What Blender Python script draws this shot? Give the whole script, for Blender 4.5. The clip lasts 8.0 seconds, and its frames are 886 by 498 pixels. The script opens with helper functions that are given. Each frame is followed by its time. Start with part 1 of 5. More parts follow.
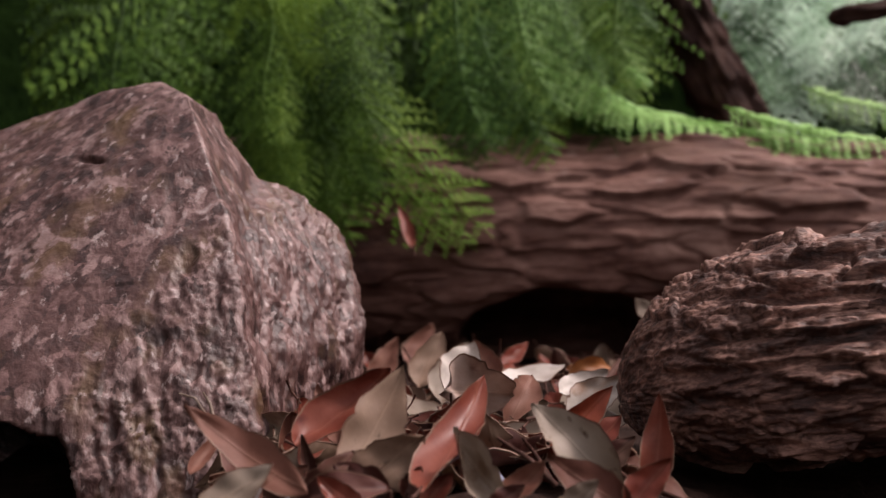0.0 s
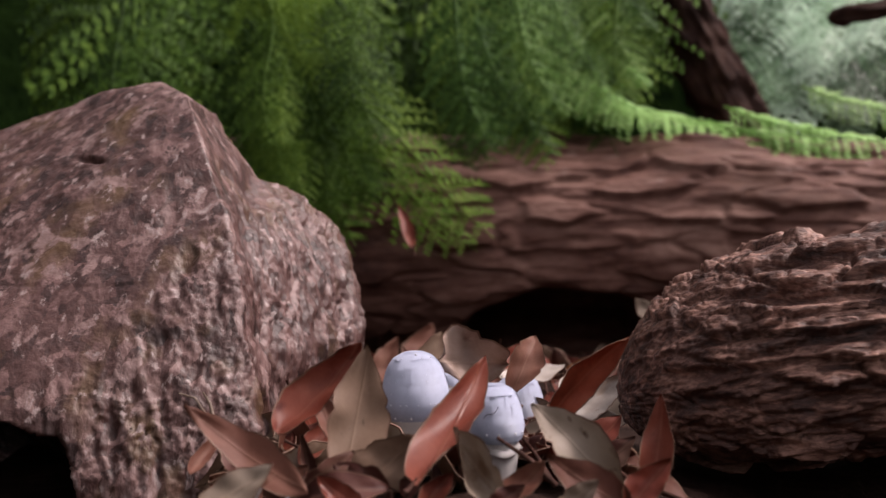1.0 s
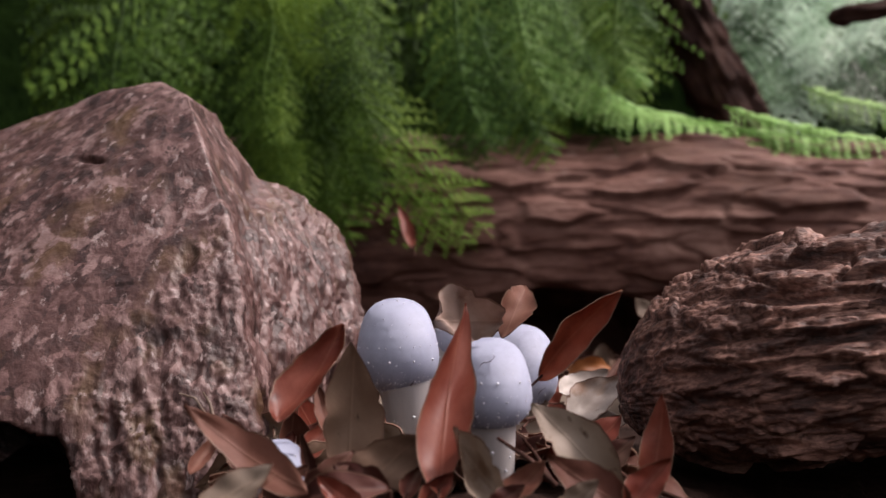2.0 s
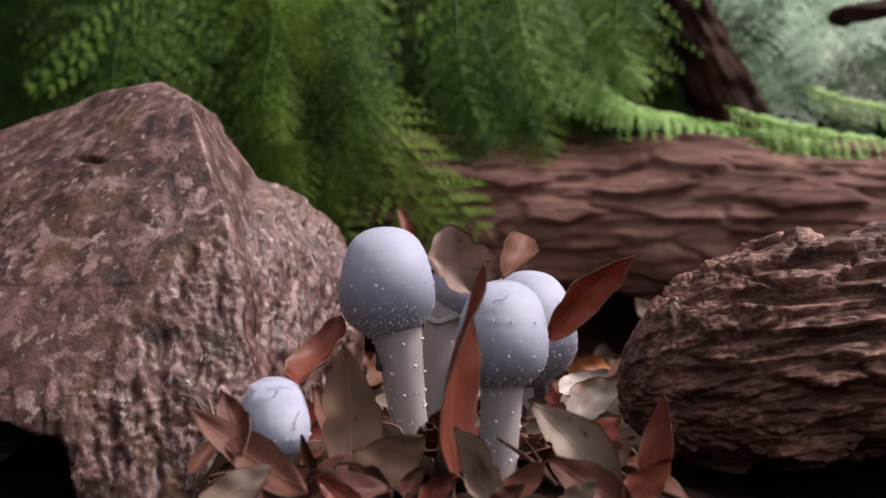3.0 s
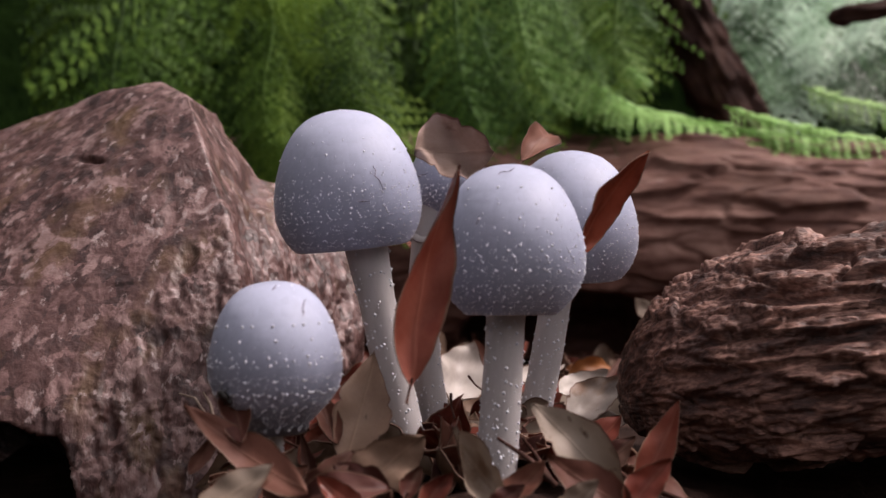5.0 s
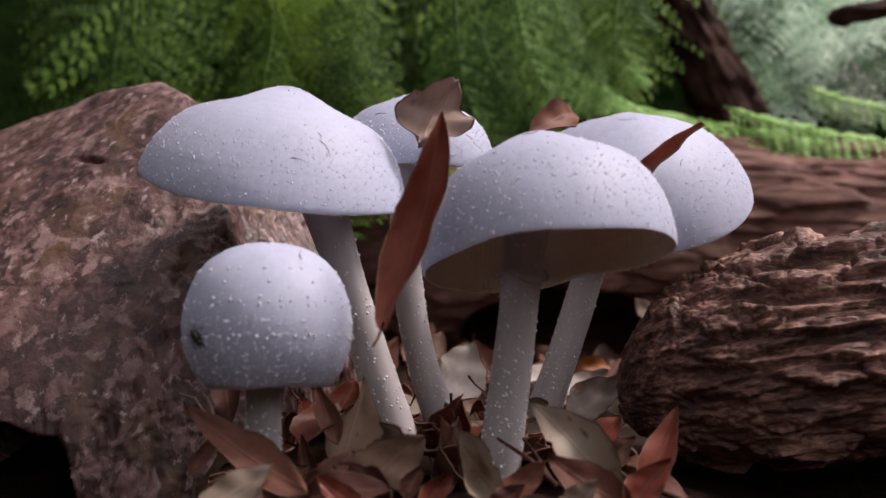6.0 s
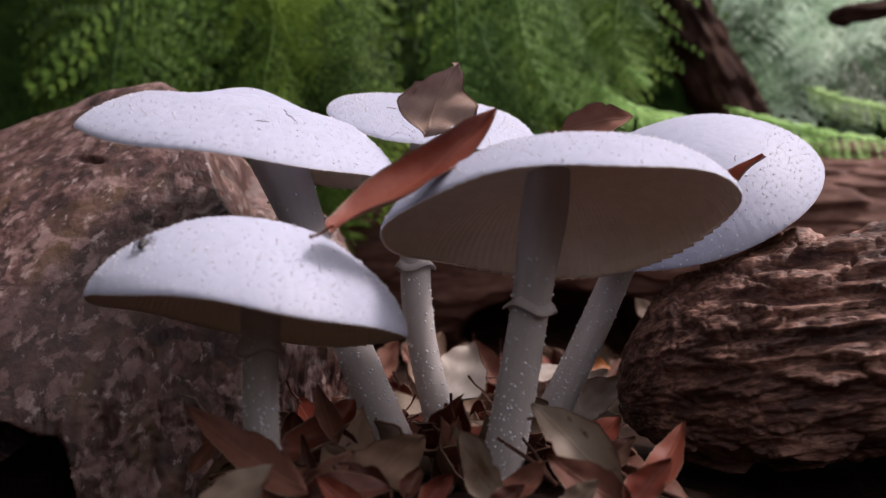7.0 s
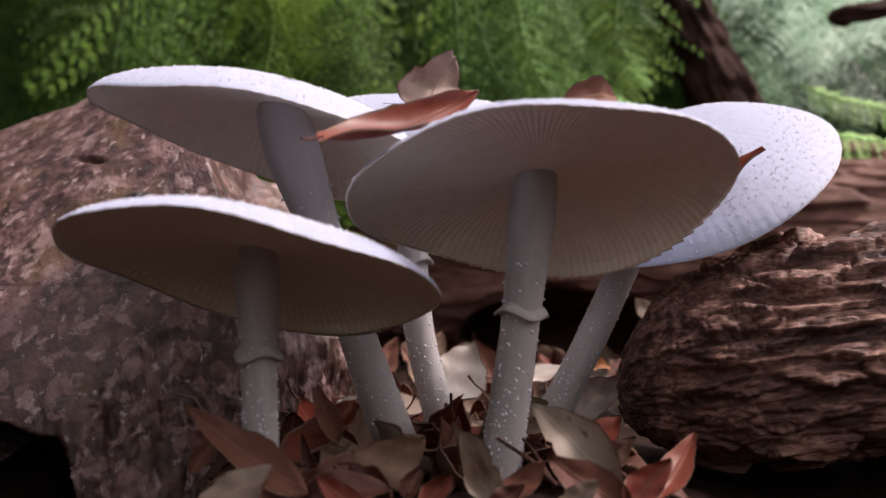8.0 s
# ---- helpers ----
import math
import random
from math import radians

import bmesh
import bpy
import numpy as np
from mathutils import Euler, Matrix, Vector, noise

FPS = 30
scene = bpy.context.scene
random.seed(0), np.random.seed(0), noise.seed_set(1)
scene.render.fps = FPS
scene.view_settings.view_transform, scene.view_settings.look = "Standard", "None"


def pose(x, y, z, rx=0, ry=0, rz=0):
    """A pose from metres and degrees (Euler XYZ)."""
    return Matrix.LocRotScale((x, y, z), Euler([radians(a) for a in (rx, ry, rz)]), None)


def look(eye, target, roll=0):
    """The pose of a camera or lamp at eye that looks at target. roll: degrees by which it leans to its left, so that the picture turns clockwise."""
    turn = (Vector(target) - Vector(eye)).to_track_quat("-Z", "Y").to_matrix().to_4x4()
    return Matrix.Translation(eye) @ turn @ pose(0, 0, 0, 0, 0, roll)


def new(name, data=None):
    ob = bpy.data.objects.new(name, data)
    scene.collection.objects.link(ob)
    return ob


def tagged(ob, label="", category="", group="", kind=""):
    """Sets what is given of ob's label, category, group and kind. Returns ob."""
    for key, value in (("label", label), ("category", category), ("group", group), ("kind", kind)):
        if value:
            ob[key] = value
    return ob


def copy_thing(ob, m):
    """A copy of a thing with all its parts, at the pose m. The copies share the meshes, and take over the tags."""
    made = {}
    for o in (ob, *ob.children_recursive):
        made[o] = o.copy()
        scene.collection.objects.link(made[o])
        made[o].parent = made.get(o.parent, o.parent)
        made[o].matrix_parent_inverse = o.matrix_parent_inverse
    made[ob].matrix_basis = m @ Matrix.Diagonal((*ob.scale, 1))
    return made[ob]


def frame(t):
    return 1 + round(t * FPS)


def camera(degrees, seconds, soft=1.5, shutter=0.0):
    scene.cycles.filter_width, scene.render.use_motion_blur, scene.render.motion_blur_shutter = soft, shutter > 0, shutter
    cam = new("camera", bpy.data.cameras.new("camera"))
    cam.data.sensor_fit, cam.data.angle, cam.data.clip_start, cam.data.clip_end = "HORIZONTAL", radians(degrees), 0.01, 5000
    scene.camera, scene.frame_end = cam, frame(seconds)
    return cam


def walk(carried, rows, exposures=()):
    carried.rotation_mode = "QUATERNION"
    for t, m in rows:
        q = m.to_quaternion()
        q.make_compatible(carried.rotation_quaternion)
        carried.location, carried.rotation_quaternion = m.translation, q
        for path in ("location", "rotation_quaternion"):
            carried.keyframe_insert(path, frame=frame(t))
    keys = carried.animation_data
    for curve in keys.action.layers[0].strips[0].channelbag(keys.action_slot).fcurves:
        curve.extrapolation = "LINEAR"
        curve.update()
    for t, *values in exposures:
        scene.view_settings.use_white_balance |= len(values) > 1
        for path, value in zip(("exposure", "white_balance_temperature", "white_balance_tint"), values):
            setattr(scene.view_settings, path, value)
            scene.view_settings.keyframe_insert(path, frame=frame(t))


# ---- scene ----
cam = camera(40, 8.0)
cam.data.dof.use_dof = True
cam.data.dof.focus_distance = 0.322
cam.data.dof.aperture_fstop = 17.0
EYE = (0, -0.30, 0.060)
walk(cam, [(0.0, look(EYE, (0, 1, 0.060))), (8.0, look(EYE, (0, 1, 0.060)))], exposures=[(0.0, 0.66, 7000, 24), (4.5, 0.66, 7000, 24), (7.0, 0.60, 7000, 24), (8.0, 0.94, 7000, 24)])

# ---- light: shaded forest, soft sun from the right ----
SUN_ELEV, SUN_AZ = 56, 84
world = bpy.data.worlds.new("world")
scene.world = world
world.use_nodes = True
wn = world.node_tree
sky = wn.nodes.new("ShaderNodeTexSky")
sky.sky_type = "NISHITA"
sky.sun_disc = False
sky.dust_density, sky.ozone_density = 4.0, 0.5
sky.sun_elevation = radians(SUN_ELEV)
sky.sun_rotation = radians(SUN_AZ)
pale = wn.nodes.new("ShaderNodeHueSaturation")
pale.inputs["Saturation"].default_value = 0.12
wn.links.new(sky.outputs[0], pale.inputs["Color"])
wn.links.new(pale.outputs[0], wn.nodes["Background"].inputs[0])
wn.nodes["Background"].inputs[1].default_value = 0.15
sun_dir = Vector((math.sin(radians(SUN_AZ)) * math.cos(radians(SUN_ELEV)), math.cos(radians(SUN_AZ)) * math.cos(radians(SUN_ELEV)), math.sin(radians(SUN_ELEV))))
sun = new("sun", bpy.data.lights.new("sun", "SUN"))
sun.data.energy, sun.data.angle, sun.data.color = 1.8, radians(9), (1.0, 0.96, 0.92)
sun.matrix_world = look(sun_dir * 5, (0, 0, 0))


# ---- materials ----
def material(name, stops, scale=200, stretch=(1, 1, 1), rough=0.7, bump=0.3, depth=0.001, fine=5.0, spots=None, translucent=0.0, tint=None, per_object=0.0, gloss=0.5, detail=6, crystals=0.0, veins=False):
    """A surface of mixed colours by noise at two scales, with relief."""
    m = bpy.data.materials.new(name)
    m.use_nodes = True
    t = m.node_tree
    n, l = t.nodes, t.links
    bsdf = n["Principled BSDF"]
    out = n["Material Output"]
    co = n.new("ShaderNodeTexCoord")
    mp = n.new("ShaderNodeMapping")
    mp.inputs["Scale"].default_value = stretch
    l.new(co.outputs["Object"], mp.inputs[0])
    vec = mp.outputs[0]
    info = n.new("ShaderNodeObjectInfo")
    add = n.new("ShaderNodeVectorMath")
    add.operation = "ADD"
    mul = n.new("ShaderNodeVectorMath")
    mul.operation = "SCALE"
    mul.inputs[0].default_value = (1.3, 2.7, 3.9)
    l.new(info.outputs["Random"], mul.inputs["Scale"])
    l.new(vec, add.inputs[0])
    l.new(mul.outputs[0], add.inputs[1])
    vec = add.outputs[0]

    def noise_tex(s, d=6, r=0.6, distortion=0.0):
        x = n.new("ShaderNodeTexNoise")
        x.inputs["Scale"].default_value = s
        x.inputs["Detail"].default_value = d
        x.inputs["Roughness"].default_value = r
        x.inputs["Distortion"].default_value = distortion
        l.new(vec, x.inputs["Vector"])
        return x.outputs["Fac"]

    big, small = noise_tex(scale, detail, 0.65, 0.4), noise_tex(scale * fine, 4, 0.6)
    mix = n.new("ShaderNodeMath")
    mix.operation = "MULTIPLY_ADD"
    mix.inputs[1].default_value = 0.35
    l.new(small, mix.inputs[0])
    sub = n.new("ShaderNodeMath")
    sub.operation = "MULTIPLY_ADD"
    sub.inputs[1].default_value = 0.9
    sub.inputs[2].default_value = -0.125
    l.new(big, sub.inputs[0])
    l.new(sub.outputs[0], mix.inputs[2])
    fac = mix.outputs[0]
    if crystals:
        wob = n.new("ShaderNodeTexNoise")
        wob.inputs["Scale"].default_value = crystals * 0.8
        l.new(vec, wob.inputs["Vector"])
        shift = n.new("ShaderNodeVectorMath")
        shift.operation = "MULTIPLY_ADD"
        l.new(wob.outputs["Color"], shift.inputs[0])
        shift.inputs[1].default_value = (1.2 / crystals,) * 3
        l.new(vec, shift.inputs[2])
        cells = n.new("ShaderNodeTexVoronoi")
        cells.inputs["Scale"].default_value = crystals
        l.new(shift.outputs[0], cells.inputs["Vector"])
        split = n.new("ShaderNodeSeparateColor")
        l.new(cells.outputs["Color"], split.inputs[0])
        cm = n.new("ShaderNodeMath")
        cm.operation = "MULTIPLY_ADD"
        cm.inputs[1].default_value = 0.40
        l.new(split.outputs[0], cm.inputs[0])
        dn = n.new("ShaderNodeMath")
        dn.operation = "SUBTRACT"
        dn.inputs[1].default_value = 0.20
        l.new(fac, dn.inputs[0])
        l.new(dn.outputs[0], cm.inputs[2])
        fac = cm.outputs[0]
    if per_object:
        po = n.new("ShaderNodeMath")
        po.operation = "MULTIPLY_ADD"
        po.inputs[1].default_value = per_object
        l.new(info.outputs["Random"], po.inputs[0])
        sh = n.new("ShaderNodeMath")
        sh.operation = "SUBTRACT"
        l.new(fac, sh.inputs[0])
        sh.inputs[1].default_value = per_object / 2
        l.new(sh.outputs[0], po.inputs[2])
        fac = po.outputs[0]
    ramp = n.new("ShaderNodeValToRGB")
    e = ramp.color_ramp.elements
    while len(e) < len(stops):
        e.new(0.5)
    for el, (p, c) in zip(e, stops):
        el.position, el.color = p, (*c, 1)
    l.new(fac, ramp.inputs[0])
    col = ramp.outputs[0]
    if spots:
        for s, lo, hi, c in spots:
            v = noise_tex(s, 5, 0.6, 0.25)
            mr = n.new("ShaderNodeMapRange")
            mr.inputs[1].default_value, mr.inputs[2].default_value = lo, hi
            l.new(v, mr.inputs[0])
            mx = n.new("ShaderNodeMix")
            mx.data_type = "RGBA"
            l.new(mr.outputs[0], mx.inputs[0])
            l.new(col, mx.inputs[6])
            mx.inputs[7].default_value = (*c, 1)
            col = mx.outputs[2]
    l.new(col, bsdf.inputs["Base Color"])
    rr = n.new("ShaderNodeMapRange")
    rr.inputs[3].default_value, rr.inputs[4].default_value = max(0.05, rough - 0.15), min(1, rough + 0.15)
    l.new(small, rr.inputs[0])
    l.new(rr.outputs[0], bsdf.inputs["Roughness"])
    bsdf.inputs["Specular IOR Level"].default_value = gloss
    height = mix.outputs[0]
    if veins:
        # pale midrib and slanting side veins
        sep = n.new("ShaderNodeSeparateXYZ")
        l.new(co.outputs["Object"], sep.inputs[0])

        def calc(op, x, y):
            q = n.new("ShaderNodeMath")
            q.operation = op
            for k, v in ((0, x), (1, y)):
                if isinstance(v, (int, float)):
                    q.inputs[k].default_value = v
                else:
                    l.new(v, q.inputs[k])
            return q.outputs[0]

        ay = calc("ABSOLUTE", sep.outputs[1], 0)
        rib = calc("SUBTRACT", 1.0, calc("MINIMUM", calc("DIVIDE", ay, 0.00045), 1.0))
        side = calc("SINE", calc("MULTIPLY", calc("SUBTRACT", sep.outputs[0], calc("MULTIPLY", ay, 0.9)), 2600), 0)
        line = calc("MULTIPLY", calc("POWER", calc("MAXIMUM", side, 0.0), 6.0), 0.07)
        vein = calc("MAXIMUM", rib, line)
        mv = n.new("ShaderNodeMix")
        mv.data_type = "RGBA"
        mv.blend_type = "ADD"
        l.new(calc("MULTIPLY", vein, 0.15), mv.inputs[0])
        l.new(col, mv.inputs[6])
        mv.inputs[7].default_value = (0.22, 0.15, 0.10, 1)
        col = mv.outputs[2]
        l.new(col, bsdf.inputs["Base Color"])
        height = calc("ADD", height, vein)
    if bump:
        b = n.new("ShaderNodeBump")
        b.inputs["Strength"].default_value = bump
        b.inputs["Distance"].default_value = depth
        l.new(height, b.inputs["Height"])
        l.new(b.outputs[0], bsdf.inputs["Normal"])
    if translucent:
        tr = n.new("ShaderNodeBsdfTranslucent")
        if tint:
            tr.inputs[0].default_value = (*tint, 1)
        else:
            l.new(col, tr.inputs[0])
        ms = n.new("ShaderNodeMixShader")
        ms.inputs[0].default_value = translucent
        l.new(bsdf.outputs[0], ms.inputs[1])
        l.new(tr.outputs[0], ms.inputs[2])
        l.new(ms.outputs[0], out.inputs[0])
    return m


SOIL = material("soil", [(0.3, (0.008, 0.004, 0.003)), (0.55, (0.025, 0.013, 0.010)), (0.75, (0.06, 0.036, 0.027))], 120, rough=0.9, bump=0.8, depth=0.003, gloss=0.08)
ROCK = material("granite", [(0.25, (0.022, 0.007, 0.006)), (0.42, (0.052, 0.021, 0.018)), (0.56, (0.076, 0.034, 0.030)), (0.75, (0.160, 0.090, 0.083))], 110, (1, 1, 0.6), rough=0.48, bump=0.7, depth=0.0012, fine=8.0,
                spots=[(45, 0.55, 0.70, (0.095, 0.050, 0.022)), (150, 0.55, 0.61, (0.200, 0.125, 0.117)), (300, 0.60, 0.68, (0.288, 0.224, 0.216)), (190, 0.66, 0.78, (0.034, 0.013, 0.009))], gloss=0.42, crystals=260)
BARK_NEAR = material("rough_bark", [(0.3, (0.014, 0.005, 0.004)), (0.47, (0.069, 0.027, 0.019)), (0.68, (0.344, 0.188, 0.146))], 150, (0.35, 1, 1), 0.6, 0.9, 0.0016,
                     spots=[(60, 0.55, 0.75, (0.038, 0.012, 0.007))], gloss=0.35)
BARK_FAR = material("plated_bark", [(0.3, (0.047, 0.019, 0.015)), (0.5, (0.119, 0.056, 0.043)), (0.72, (0.238, 0.139, 0.113))], 45, (0.5, 1, 1), 0.7, 0.5, 0.0015,
                    spots=[(25, 0.56, 0.75, (0.073, 0.032, 0.021)), (40, 0.66, 0.74, (0.220, 0.151, 0.133))], gloss=0.2)
FERN = material("fern_green", [(0.3, (0.012, 0.036, 0.005)), (0.5, (0.054, 0.120, 0.015)), (0.75, (0.170, 0.285, 0.042))], 30, rough=0.6, gloss=0.12, bump=0.15, translucent=0.4, per_object=0.35)
# Light falling from above is mixed into this pale green.
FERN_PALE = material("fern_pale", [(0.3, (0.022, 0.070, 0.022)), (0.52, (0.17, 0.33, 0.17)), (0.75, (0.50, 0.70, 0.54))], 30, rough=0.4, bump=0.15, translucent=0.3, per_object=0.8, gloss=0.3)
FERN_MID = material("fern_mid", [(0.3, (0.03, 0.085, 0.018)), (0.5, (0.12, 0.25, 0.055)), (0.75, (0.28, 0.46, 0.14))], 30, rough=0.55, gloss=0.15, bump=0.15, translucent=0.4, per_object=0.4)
# Brighter copy of the fern green, with sunlight painted into the colour.
FERN_SUNLIT = material("fern_sunlit", [(0.3, (0.110, 0.275, 0.044)), (0.5, (0.231, 0.484, 0.110)), (0.75, (0.462, 0.726, 0.275))], 30, rough=0.5, bump=0.15, translucent=0.3, per_object=0.2, gloss=0.25)
# Near-black bank colour: the shade behind the ferns is put into it.
BANK_SHADE = material("bank_shade", [(0.3, (0.002, 0.005, 0.002)), (0.55, (0.007, 0.016, 0.004)), (0.8, (0.013, 0.030, 0.006))], 20, rough=0.9, bump=1.0, depth=0.02, gloss=0.0)
CAP = material("cap_skin", [(0.3, (0.315, 0.345, 0.45)), (0.6, (0.37, 0.400, 0.52))], 150, rough=0.55, bump=0.06, depth=0.0004, translucent=0.03, spots=[(500, 0.73, 0.79, (0.40, 0.38, 0.39))], gloss=0.25)
GILL = material("gill_flesh", [(0.3, (0.82, 0.72, 0.60)), (0.6, (0.90, 0.81, 0.70))], 90, rough=0.7, bump=0.1)
STEM = material("stem_flesh", [(0.3, (0.46, 0.435, 0.435)), (0.6, (0.56, 0.53, 0.53))], 120, (1, 1, 0.2), rough=0.45, bump=0.15, depth=0.0005, translucent=0.3)
LEAF_RED = material("leaf_red", [(0.3, (0.080, 0.011, 0.007)), (0.5, (0.180, 0.039, 0.024)), (0.72, (0.26, 0.080, 0.054))], 45, (0.6, 1, 1), 0.4, 0.3, 0.0005, translucent=0.32, per_object=0.2, spots=[(55, 0.54, 0.66, (0.053, 0.005, 0.005)), (230, 0.64, 0.72, (0.027, 0.009, 0.006))], veins=True, gloss=0.22)
LEAF_TAN = material("leaf_tan", [(0.3, (0.11, 0.038, 0.026)), (0.5, (0.190, 0.078, 0.055)), (0.72, (0.26, 0.13, 0.095))], 45, (0.6, 1, 1), 0.55, 0.3, 0.0005, translucent=0.32, per_object=0.2, spots=[(60, 0.56, 0.68, (0.108, 0.039, 0.026)), (210, 0.64, 0.72, (0.042, 0.020, 0.012))], veins=True, gloss=0.22)
LEAF_GREY = material("leaf_grey", [(0.3, (0.16, 0.092, 0.062)), (0.5, (0.240, 0.155, 0.110)), (0.72, (0.31, 0.215, 0.160))], 45, (0.6, 1, 1), 0.55, 0.3, 0.0005, translucent=0.32, per_object=0.15, spots=[(60, 0.58, 0.70, (0.102, 0.061, 0.035)), (260, 0.66, 0.73, (0.042, 0.028, 0.016))], veins=True, gloss=0.2)
LEAF_CREAM = material("leaf_cream", [(0.3, (0.18, 0.13, 0.10)), (0.5, (0.27, 0.21, 0.165)), (0.72, (0.36, 0.30, 0.25))], 45, (0.6, 1, 1), 0.5, 0.3, 0.0005, translucent=0.32, per_object=0.25, spots=[(70, 0.56, 0.68, (0.142, 0.086, 0.053)), (220, 0.64, 0.72, (0.076, 0.042, 0.026))], veins=True, gloss=0.22)
LEAF_DARK = material("leaf_dark", [(0.3, (0.025, 0.007, 0.005)), (0.5, (0.062, 0.016, 0.012)), (0.72, (0.12, 0.045, 0.032))], 45, (0.6, 1, 1), 0.5, 0.3, 0.0005, translucent=0.1, per_object=0.2, spots=[(70, 0.56, 0.68, (0.10, 0.05, 0.035))], veins=True, gloss=0.22)
LEAF_EDGE = material("leaf_edge", [(0.3, (0.09, 0.045, 0.03)), (0.6, (0.19, 0.11, 0.078))], 150, rough=0.5, bump=0.2, depth=0.0003, gloss=0.25)
LEAF_WHITE = material("leaf_white", [(0.3, (0.30, 0.25, 0.22)), (0.5, (0.46, 0.41, 0.37)), (0.72, (0.60, 0.56, 0.52))], 45, (0.6, 1, 1), 0.45, 0.3, 0.0005, translucent=0.2, spots=[(70, 0.58, 0.70, (0.26, 0.16, 0.11))], gloss=0.3)
LEAF_PALE = material("leaf_pale", [(0.3, (0.22, 0.145, 0.12)), (0.5, (0.36, 0.26, 0.22)), (0.72, (0.48, 0.37, 0.32))], 60, (0.6, 1, 1), 0.5, 0.4, 0.0006, translucent=0.35, spots=[(80, 0.58, 0.68, (0.17, 0.08, 0.055))], veins=True, gloss=0.2)
LEAF_ORANGE = material("leaf_orange", [(0.3, (0.16, 0.05, 0.015)), (0.5, (0.30, 0.11, 0.035)), (0.72, (0.42, 0.19, 0.07))], 45, (0.6, 1, 1), 0.5, 0.3, 0.0005, translucent=0.25, gloss=0.25)
LEAF_RUST = material("leaf_rust", [(0.3, (0.13, 0.022, 0.011)), (0.5, (0.30, 0.066, 0.034)), (0.72, (0.42, 0.12, 0.068))], 45, (0.6, 1, 1), 0.4, 0.3, 0.0005, translucent=0.4, spots=[(55, 0.56, 0.68, (0.10, 0.012, 0.008))], veins=True, gloss=0.25)
TRUNK = material("trunk_bark", [(0.3, (0.012, 0.006, 0.005)), (0.55, (0.035, 0.017, 0.013)), (0.8, (0.075, 0.04, 0.03))], 60, rough=0.8, bump=0.6, depth=0.002, gloss=0.1)
TWIG = material("twig_bark", [(0.3, (0.03, 0.012, 0.01)), (0.55, (0.09, 0.04, 0.03)), (0.8, (0.16, 0.09, 0.07))], 200, rough=0.7, bump=0.4, depth=0.0004, gloss=0.15)
BLACK = material("insect_shell", [(0.3, (0.006, 0.005, 0.005)), (0.7, (0.02, 0.016, 0.015))], 800, rough=0.3, bump=0.2, depth=0.0002)
DEW = bpy.data.materials.new("dew")
DEW.use_nodes = True
db = DEW.node_tree.nodes["Principled BSDF"]
db.inputs["Base Color"].default_value = (0.72, 0.74, 0.80, 1)
db.inputs["Roughness"].default_value = 0.03
db.inputs["IOR"].default_value = 1.33
db.inputs["Transmission Weight"].default_value = 0.0


# ---- small mesh helpers ----
def mesh_of(name, verts, faces, mats, smooth=True, slots=None):
    me = bpy.data.meshes.new(name)
    me.from_pydata([tuple(v) for v in verts], [], faces)
    for m in mats:
        me.materials.append(m)
    if slots is not None:
        me.polygons.foreach_set("material_index", slots)
    me.polygons.foreach_set("use_smooth", [smooth] * len(me.polygons))
    me.update()
    return me


def part(name, me, parent, label=""):
    ob = new(name, me)
    ob.parent = parent
    return tagged(ob, label)


def grid_faces(nu, nv, base=0, wrap=False, flip=False):
    out = []
    for i in range(nu - 1):
        for j in range(nv if wrap else nv - 1):
            a, b = base + i * nv + j, base + i * nv + (j + 1) % nv
            c, d = b + nv, a + nv
            out.append((a, d, c, b) if flip else (a, b, c, d))
    return out


def tube(points, radii, sides=8, cap_ends=True):
    """Verts and faces of a bent, tapering tube."""
    pts = [Vector(p) for p in points]
    verts, faces = [], []
    up = Vector((0.3, 0.2, 1)).normalized()
    for i, p in enumerate(pts):
        d = (pts[min(i + 1, len(pts) - 1)] - pts[max(i - 1, 0)]).normalized()
        a = d.cross(up)
        a = a.normalized() if a.length > 1e-4 else d.orthogonal().normalized()
        b = d.cross(a).normalized()
        up = a.cross(d).normalized() if a.cross(d).length else up
        for k in range(sides):
            w = 2 * math.pi * k / sides
            verts.append(p + (a * math.cos(w) + b * math.sin(w)) * radii[i])
    faces = grid_faces(len(pts), sides, 0, True)
    if cap_ends:
        faces.append(tuple(range(sides)))
        faces.append(tuple(len(verts) - 1 - k for k in range(sides)))
    return verts, faces


def fbm(p, s, octaves=4):
    return noise.fractal(Vector(p) * s, 0.9, 2.1, octaves)


def solid(hulls, voxel):
    """One closed, evenly meshed body out of convex hulls of corner points."""
    bm = bmesh.new()
    for pts in hulls:
        vs = [bm.verts.new(p) for p in pts]
        bmesh.ops.convex_hull(bm, input=vs)
        bmesh.ops.delete(bm, geom=[v for v in vs if v.is_valid and not v.link_faces], context="VERTS")
    me = bpy.data.meshes.new("solid")
    bm.to_mesh(me)
    bm.free()
    tmp = new("tmp", me)
    md = tmp.modifiers.new("remesh", "REMESH")
    md.mode, md.voxel_size = "VOXEL", voxel
    dg = bpy.context.evaluated_depsgraph_get()
    ev = tmp.evaluated_get(dg)
    got = bpy.data.meshes.new_from_object(ev)
    bpy.data.objects.remove(tmp)
    return got


